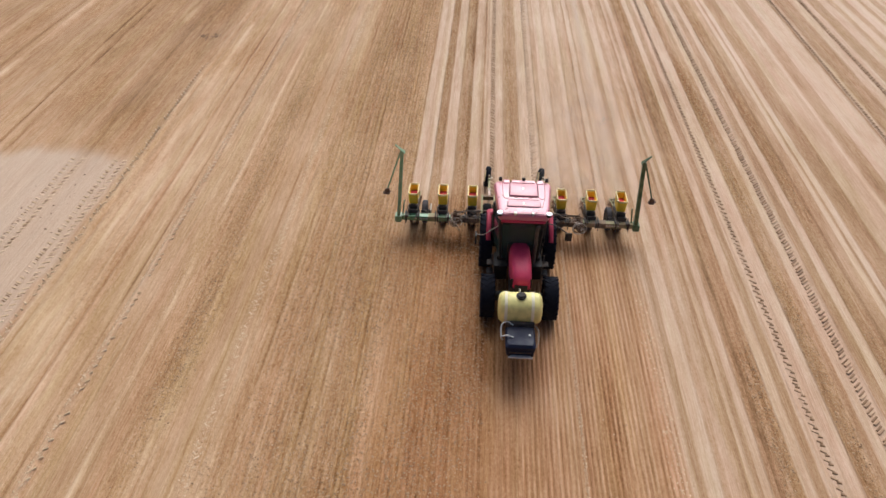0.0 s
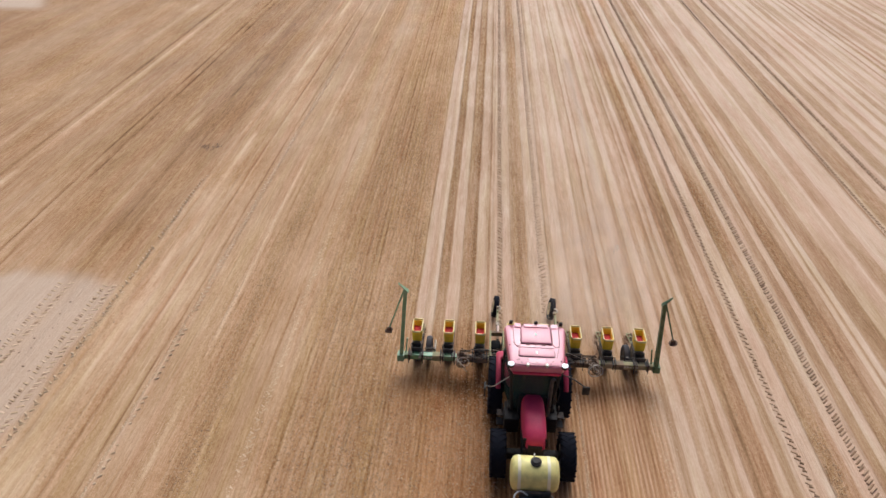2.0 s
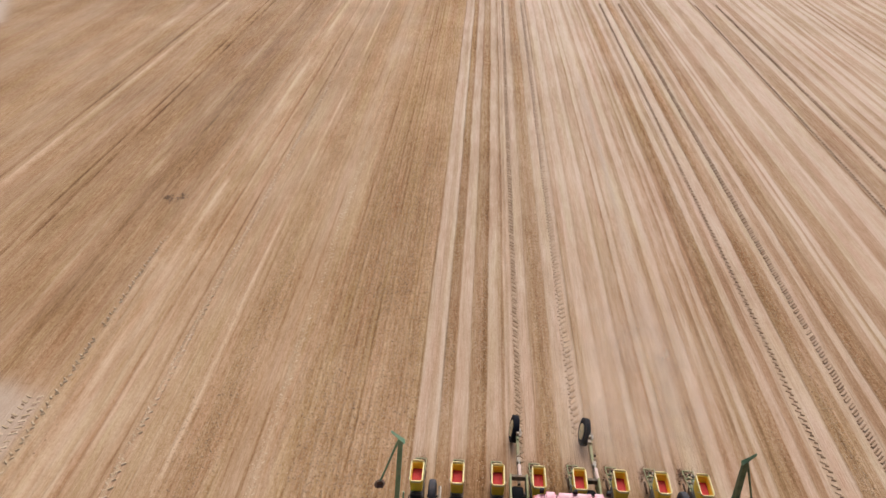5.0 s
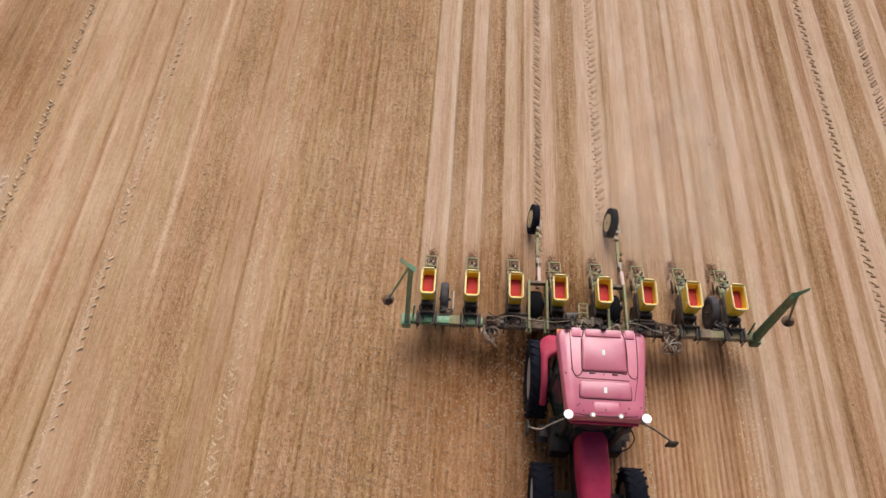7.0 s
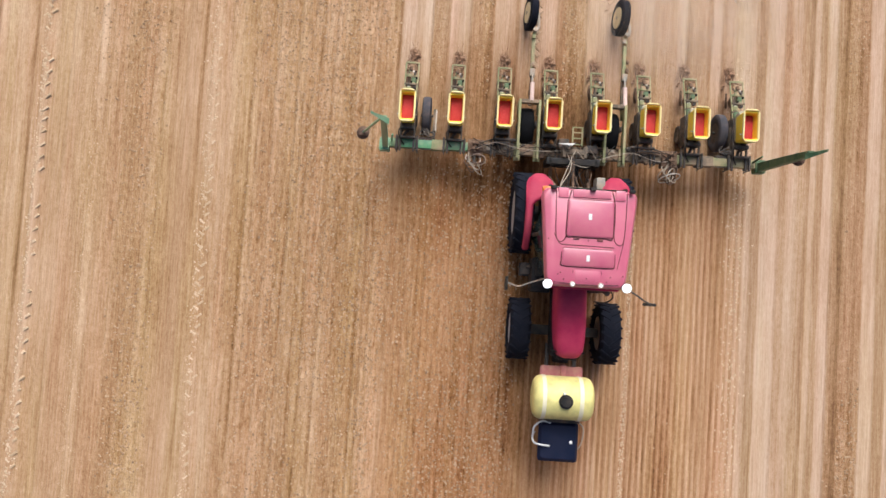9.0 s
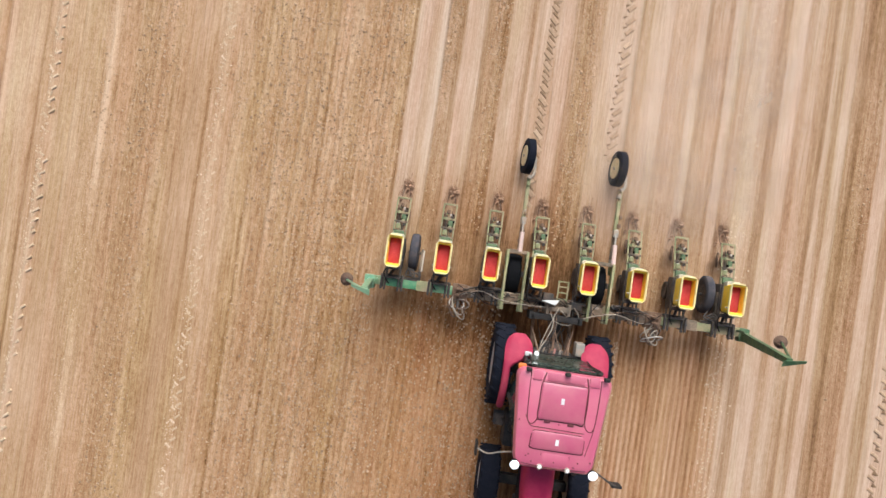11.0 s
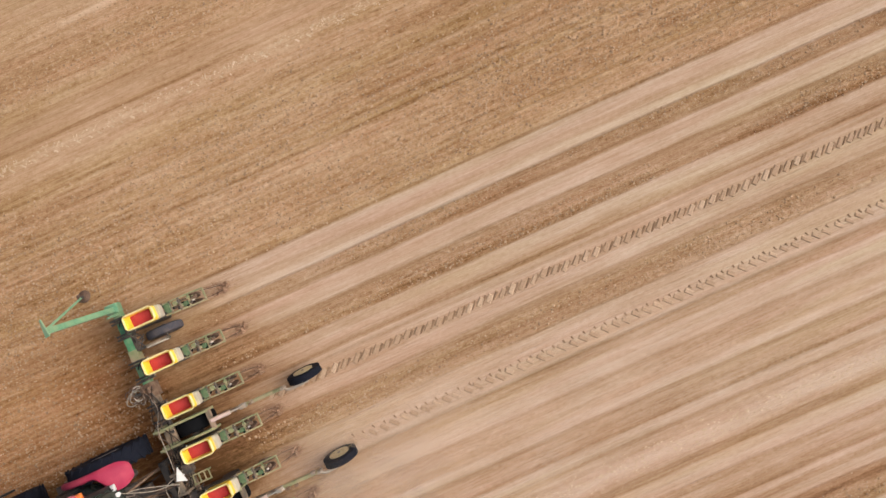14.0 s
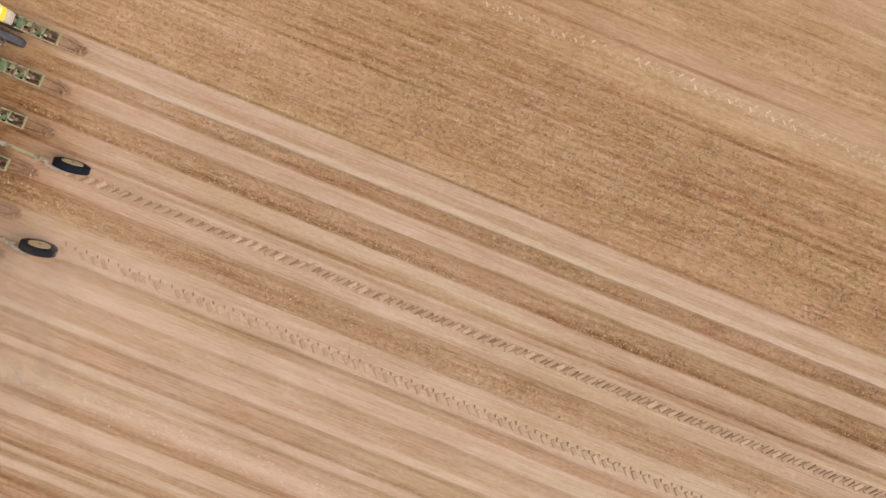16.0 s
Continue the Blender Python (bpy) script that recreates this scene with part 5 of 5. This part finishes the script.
    # tail frame: two rails with cross bars
    for s in (-1, 1):
        bm = bmesh.new()
        tube(bm, [(x + s * 0.115, 0.8, 0.62), (x + s * 0.12, 1.1, 0.58), (x + s * 0.125, 1.36, 0.5), (x + s * 0.125, 1.64, 0.42)], 0.016, 6)
        part("tail_rail", bm, DULL_GREEN, unit, "dusty green tail rail")
    for y, z in ((0.98, 0.6), (1.16, 0.57), (1.34, 0.51), (1.63, 0.425)):
        part("cross_bar", boxes((x - 0.13, x + 0.13, y - 0.018, y + 0.018, z - 0.018, z + 0.02), bevel=0.006), BAR_GREY if y < 1.3 else DULL_GREEN, unit)
    part("meter_drive", boxes((x - 0.1, x + 0.09, 0.86, 0.98, 0.52, 0.66), bevel=0.02), DEEP_GREEN, unit, "small dark green gearbox")
    part("meter_drive", boxes((x - 0.09, x + 0.0, 1.02, 1.12, 0.46, 0.58), bevel=0.02), DULL_GREEN, unit, "small green gearbox")
    part("meter_drive", boxes((x + 0.0, x + 0.09, 1.19, 1.31, 0.42, 0.54), bevel=0.02), DEEP_GREEN, unit, "small dark green gearbox")
    bits = np.random.default_rng(5)
    for k in range(24):
        bx, by, s = x + bits.uniform(-0.1, 0.1), bits.uniform(0.92, 1.5), bits.uniform(0.012, 0.03)
        part("tail_fitting", boxes((bx - s, bx + s, by - s * 1.5, by + s, 0.5, 0.54 + s), bevel=0.005), (IRON, DULL_GREEN, RIM_WHITE, SHADE_BLACK, MUD, IRON)[k % 6], unit)
    for k in range(3):
        part("control_rod", rod(bmesh.new(), (x - 0.06 + 0.06 * k, 0.86, 0.6), (x - 0.05 + 0.05 * k, 1.5, 0.46), 0.007, sides=5), (IRON, DULL_GREEN, RUST)[k], unit)
    part("closing_arm", boxes((x - 0.03, x + 0.03, 0.8, 1.4, 0.28, 0.36), bevel=0.01), BAR_GREY, unit)
    for s in (-1, 1):
        m = Matrix.Rotation(radians(s * 20), 4, "Y")
        bm = tyre_mesh((0, 0, 0), 0.15, 0.045, hub=0.5, sides=24)
        bm.transform(Matrix.Translation((x + s * 0.08, 1.32, 0.15)) @ m)
        part("closing_wheel", bm, MUD, unit, "slanted closing wheel")
    # dragged chain behind, with a tangle of trash
    for k, (w, end) in enumerate(((0.1, 1.98), (0.06, 1.92), (0.03, 2.04))):
        pts = [(x - 0.12 + 0.03 * k, 1.57, 0.43), (x - w - 0.02, 1.68, 0.16), (x - w, 1.84, 0.03), (x - w * 0.3, end, 0.02), (x + w * 0.5, end - 0.02, 0.02), (x + w, 1.84, 0.03), (x + w + 0.02, 1.68, 0.18), (x + 0.12 - 0.03 * k, 1.57, 0.43)]
        part("drag_chain", tube(bmesh.new(), pts, 0.006, 5), RUST if k == 1 else TRASH, unit, "rusty chain dragging on the soil")
    bm = bmesh.new()
    for k in range(60):
        p = Vector((x + rng.normal(0, 0.085), 1.88 + rng.normal(0, 0.13), 0.012))
        rod(bm, p, p + Vector((rng.normal(0, 0.04), rng.normal(0, 0.06), rng.uniform(0.0, 0.07))), 0.0065, 0.003, 5)
    for k in range(22):
        lump = bmesh.ops.create_icosphere(bm, subdivisions=1, radius=rng.uniform(0.014, 0.042))["verts"]
        at = Vector((x + rng.normal(0, 0.075), 1.84 + rng.normal(0, 0.12), 0.03))
        for v in lump:
            v.co = at + v.co * rng.uniform(0.75, 1.2)
    part("trash_tangle", bm, TRASH, unit, "brown tangle of crop trash on the chain")["kind"] = "stuff"
    return unit


first_unit = row_unit(-3.5 * ROW)
for k in range(1, 8):
    copy_thing(first_unit, Matrix.Translation(((k - 3.5) * ROW, 0.1, 0)))

# ---- wheels of the planter ----


def drive_wheel(x):
    w = thing("drive_wheel", (x, 0.6, 0), "black rubber drive wheel between planter row units", "wheel", group="planter drive wheels")
    tyre = part("tyre", tyre_mesh((x, 0.6, 0.375), 0.37, 0.175, sides=40), DUSTY_TYRE, w, "dusty black rubber tyre")
    part("rim", rim_mesh((x, 0.6, 0.375), 0.2, 0.13), IRON, tyre)
    part("swing_arm", boxes((x + 0.14, x + 0.19, 0.04, 0.68, 0.42, 0.64)), BAR_GREY, w, "grey swing arm")
    part("axle", rod(bmesh.new(), (x - 0.12, 0.6, 0.375), (x + 0.2, 0.6, 0.375), 0.028), IRON, w)
    part("arm_link", boxes((x + 0.135, x + 0.195, 0.56, 0.64, 0.33, 0.5)), BAR_GREY, w)
    part("side_plate", boxes((x + 0.185, x + 0.21, 0.25, 0.66, 0.5, 0.66), bevel=0.006), RIM_WHITE, w, "pale narrow side plate")
    bm = bmesh.new()
    for k in range(7):
        tube(bm, [(x + rng.uniform(-0.1, 0.2), 0.06 + rng.uniform(0, 0.1), 0.7), (x + rng.uniform(-0.1, 0.2), 0.15, 0.74), (x + rng.uniform(-0.1, 0.2), 0.2 + rng.uniform(0, 0.1), 0.66)], 0.012, 5)
    block(bm, x - 0.12, x + 0.2, 0.05, 0.1, 0.56, 0.7)
    part("chain_drive", bm, IRON, w, "tangled chain drive on the bar")
    return w


drive_wheel(-2.86)
drive_wheel(2.9)
for x in (-0.9, 0.74):
    w = thing("inner_wheel", (x, 0.5, 0), "black rubber wheel between the dusty lift beams", "wheel", group="planter inner wheels")
    tyre = part("tyre", tyre_mesh((x, 0.46, 0.4), 0.395, 0.28, sides=40), SHADE_BLACK, w, "black rubber tyre")
    part("rim", rim_mesh((x, 0.46, 0.4), 0.21, 0.2), RIM_GREY, tyre)
    # black sheet added for the deep shade between the lift beams
    part("mudguard", boxes((x - 0.15, x + 0.15, 0.05, 0.82, 0.46, 0.5), bevel=0.015), SHADE_BLACK, w, "black sheet standing for the shaded gap between the beams")
    part("axle", rod(bmesh.new(), (x - 0.19, 0.48, 0.4), (x + 0.2, 0.48, 0.4), 0.03), IRON, w)
    for s in (-1, 1):
        part("axle_hanger", boxes((x + s * 0.165 - 0.015, x + s * 0.165 + 0.015, 0.43, 0.53, 0.36, 0.78), bevel=0.006), IRON, w)

for x in (-0.91, 0.88):
    w = thing("lift_wheel", (x, 2.8, 0), "trailing lift-assist wheel on a dusty green arm", "wheel", group="lift-assist wheels")
    lean = Matrix.Translation((x, 2.8, 0.36)) @ Matrix.Rotation(radians(9), 4, "Y")
    bm = tyre_mesh((0, 0, 0), 0.345, 0.165, hub=0.56, sides=44)
    bm.transform(lean)
    tyre = part("tyre", bm, TYRE, w, "black ribbed rubber tyre")
    bm = rim_mesh((0, 0, 0), 0.205, 0.17, dish=0.66)
    bm.transform(lean)
    part("rim", bm, RIM_YELLOW, tyre, "chalky pale yellow wheel rim")
    for k in (-0.055, 0.0, 0.055):
        bm = turned(bmesh.new(), [(-0.01, 0.33), (-0.01, 0.35), (0.01, 0.35), (0.01, 0.33)], (k, 0, 0), 44)
        bm.transform(lean)
        part("tread_rib", bm, TYRE, tyre)
    ax = x + 0.06
    arm = part("trailing_arm", boxes((ax - 0.034, ax + 0.034, 1.5, 2.36, 0.5, 0.6)), DULL_GREEN, w, "dusty pale green trailing arm")
    part("caster_fork", tube(bmesh.new(), [(ax, 2.34, 0.55), (ax + 0.08, 2.44, 0.52), (ax + 0.09, 2.62, 0.45), (x + 0.14, 2.8, 0.35)], 0.03, 8), STEEL, w, "bent grey fork")
    part("hub_stub", rod(bmesh.new(), (x - 0.1, 2.8, 0.375), (x + 0.15, 2.8, 0.33), 0.03), STEEL, w)
    part("caster_pin", rod(bmesh.new(), (ax, 2.36, 0.46), (ax, 2.36, 0.7), 0.035), STEEL, w)
    bm = rod(bmesh.new(), (ax, 0.9, 0.84), (ax, 1.28, 0.76), 0.042)
    part("lift_ram", bm, RAM, w, "pale pinkish hydraulic ram barrel")
    part("ram_rod", rod(bmesh.new(), (ax, 1.26, 0.765), (ax, 1.56, 0.66), 0.02), STEEL, w)
    part("arm_root", boxes((ax - 0.035, ax + 0.035, 0.88, 1.56, 0.52, 0.6)), BAR_GREY, w)
    for k in range(9):
        ay, s = hose_rng.uniform(0.92, 2.3), hose_rng.uniform(0.015, 0.035)
        bx = ax + hose_rng.normal(0, 0.025)
        part("arm_fitting", boxes((bx - s, bx + s, ay - s * 1.6, ay + s, 0.56, 0.62 + s), bevel=0.008), (MUD, STEEL, RIM_WHITE, MUD, DULL_GREEN)[k % 5], w)
    part("arm_lug", boxes((ax - 0.05, ax + 0.05, 1.44, 1.58, 0.56, 0.7), bevel=0.015), STEEL, w)

# ---- marker arms, folded up at both ends ----


def marker(side, top_y, post, wide):
    base, top_p = Vector((side * 3.62, -0.08, 0.58)), Vector((side * 3.44, top_y, 3.0))
    m = thing("marker_arm", base, "folded green row marker arm with rusty disc", "row marker", group="row marker arms")
    bm = bmesh.new()
    secs = []
    for t, w in ((0.0, wide), (0.12, wide), (0.5, wide * 0.85), (1.0, wide * 0.55)):
        p = base.lerp(top_p, t)
        secs.append([(p.x - 0.05, p.y - w, p.z), (p.x + 0.05, p.y - w, p.z), (p.x + 0.05, p.y + w, p.z), (p.x - 0.05, p.y + w, p.z)])
    loft(bm, secs)
    part("post", bm, post, m, "upright green marker post", smooth=False)
    part("pivot", boxes((side * 3.63 - 0.1, side * 3.63 + 0.1, -0.2, 0.06, 0.5, 0.72), bevel=0.03), post, m, "green pivot block at the bar end")
    part("stop_stub", rod(bmesh.new(), (side * 3.5, 0.0, 0.6), (side * 3.44, 0.02, 1.2), 0.022, 0.018), post, m)
    head = slab(((side * 3.35, top_y - 0.1, 2.95), (side * 3.63, top_y + 0.02, 3.15), (side * 3.63, top_y + 0.055, 3.17), (side * 3.35, top_y + 0.0, 2.99)), 0.025)
    part("head_plate", head, post, m, "green folded head plate", smooth=False)
    part("disc_arm", rod(bmesh.new(), top_p + Vector((side * 0.03, 0, 0)), (side * 3.93, -0.06, 1.62), 0.026, 0.02, 8), post, m, "thin arm down to the disc")
    bm = bmesh.new()
    turned(bm, [(-0.05, 0.03), (-0.03, 0.075), (0.0, 0.122), (0.008, 0.122), (-0.015, 0.075), (-0.03, 0.03)], (0, 0, 0), 24)
    bm.transform(Matrix.Translation((side * 3.95, -0.05, 1.52)) @ Matrix.Rotation(radians(78), 4, "Y") @ Matrix.Rotation(radians(15), 4, "X"))
    part("marker_disc", bm, RUST, m, "rusty dished marker disc")
    part("disc_bracket", boxes((min(side * 3.86, side * 4.0), max(side * 3.86, side * 4.0), -0.12, -0.07, 1.46, 1.66), bevel=0.015), RUST, m, "rusty bracket beside the disc")
    part("disc_hub", rod(bmesh.new(), (side * 3.93, -0.06, 1.64), (side * 3.95, -0.05, 1.48), 0.03), IRON, m)


marker(-1, -0.09, PALE_GREEN, 0.07)
marker(1, -0.25, DEEP_GREEN, 0.08)

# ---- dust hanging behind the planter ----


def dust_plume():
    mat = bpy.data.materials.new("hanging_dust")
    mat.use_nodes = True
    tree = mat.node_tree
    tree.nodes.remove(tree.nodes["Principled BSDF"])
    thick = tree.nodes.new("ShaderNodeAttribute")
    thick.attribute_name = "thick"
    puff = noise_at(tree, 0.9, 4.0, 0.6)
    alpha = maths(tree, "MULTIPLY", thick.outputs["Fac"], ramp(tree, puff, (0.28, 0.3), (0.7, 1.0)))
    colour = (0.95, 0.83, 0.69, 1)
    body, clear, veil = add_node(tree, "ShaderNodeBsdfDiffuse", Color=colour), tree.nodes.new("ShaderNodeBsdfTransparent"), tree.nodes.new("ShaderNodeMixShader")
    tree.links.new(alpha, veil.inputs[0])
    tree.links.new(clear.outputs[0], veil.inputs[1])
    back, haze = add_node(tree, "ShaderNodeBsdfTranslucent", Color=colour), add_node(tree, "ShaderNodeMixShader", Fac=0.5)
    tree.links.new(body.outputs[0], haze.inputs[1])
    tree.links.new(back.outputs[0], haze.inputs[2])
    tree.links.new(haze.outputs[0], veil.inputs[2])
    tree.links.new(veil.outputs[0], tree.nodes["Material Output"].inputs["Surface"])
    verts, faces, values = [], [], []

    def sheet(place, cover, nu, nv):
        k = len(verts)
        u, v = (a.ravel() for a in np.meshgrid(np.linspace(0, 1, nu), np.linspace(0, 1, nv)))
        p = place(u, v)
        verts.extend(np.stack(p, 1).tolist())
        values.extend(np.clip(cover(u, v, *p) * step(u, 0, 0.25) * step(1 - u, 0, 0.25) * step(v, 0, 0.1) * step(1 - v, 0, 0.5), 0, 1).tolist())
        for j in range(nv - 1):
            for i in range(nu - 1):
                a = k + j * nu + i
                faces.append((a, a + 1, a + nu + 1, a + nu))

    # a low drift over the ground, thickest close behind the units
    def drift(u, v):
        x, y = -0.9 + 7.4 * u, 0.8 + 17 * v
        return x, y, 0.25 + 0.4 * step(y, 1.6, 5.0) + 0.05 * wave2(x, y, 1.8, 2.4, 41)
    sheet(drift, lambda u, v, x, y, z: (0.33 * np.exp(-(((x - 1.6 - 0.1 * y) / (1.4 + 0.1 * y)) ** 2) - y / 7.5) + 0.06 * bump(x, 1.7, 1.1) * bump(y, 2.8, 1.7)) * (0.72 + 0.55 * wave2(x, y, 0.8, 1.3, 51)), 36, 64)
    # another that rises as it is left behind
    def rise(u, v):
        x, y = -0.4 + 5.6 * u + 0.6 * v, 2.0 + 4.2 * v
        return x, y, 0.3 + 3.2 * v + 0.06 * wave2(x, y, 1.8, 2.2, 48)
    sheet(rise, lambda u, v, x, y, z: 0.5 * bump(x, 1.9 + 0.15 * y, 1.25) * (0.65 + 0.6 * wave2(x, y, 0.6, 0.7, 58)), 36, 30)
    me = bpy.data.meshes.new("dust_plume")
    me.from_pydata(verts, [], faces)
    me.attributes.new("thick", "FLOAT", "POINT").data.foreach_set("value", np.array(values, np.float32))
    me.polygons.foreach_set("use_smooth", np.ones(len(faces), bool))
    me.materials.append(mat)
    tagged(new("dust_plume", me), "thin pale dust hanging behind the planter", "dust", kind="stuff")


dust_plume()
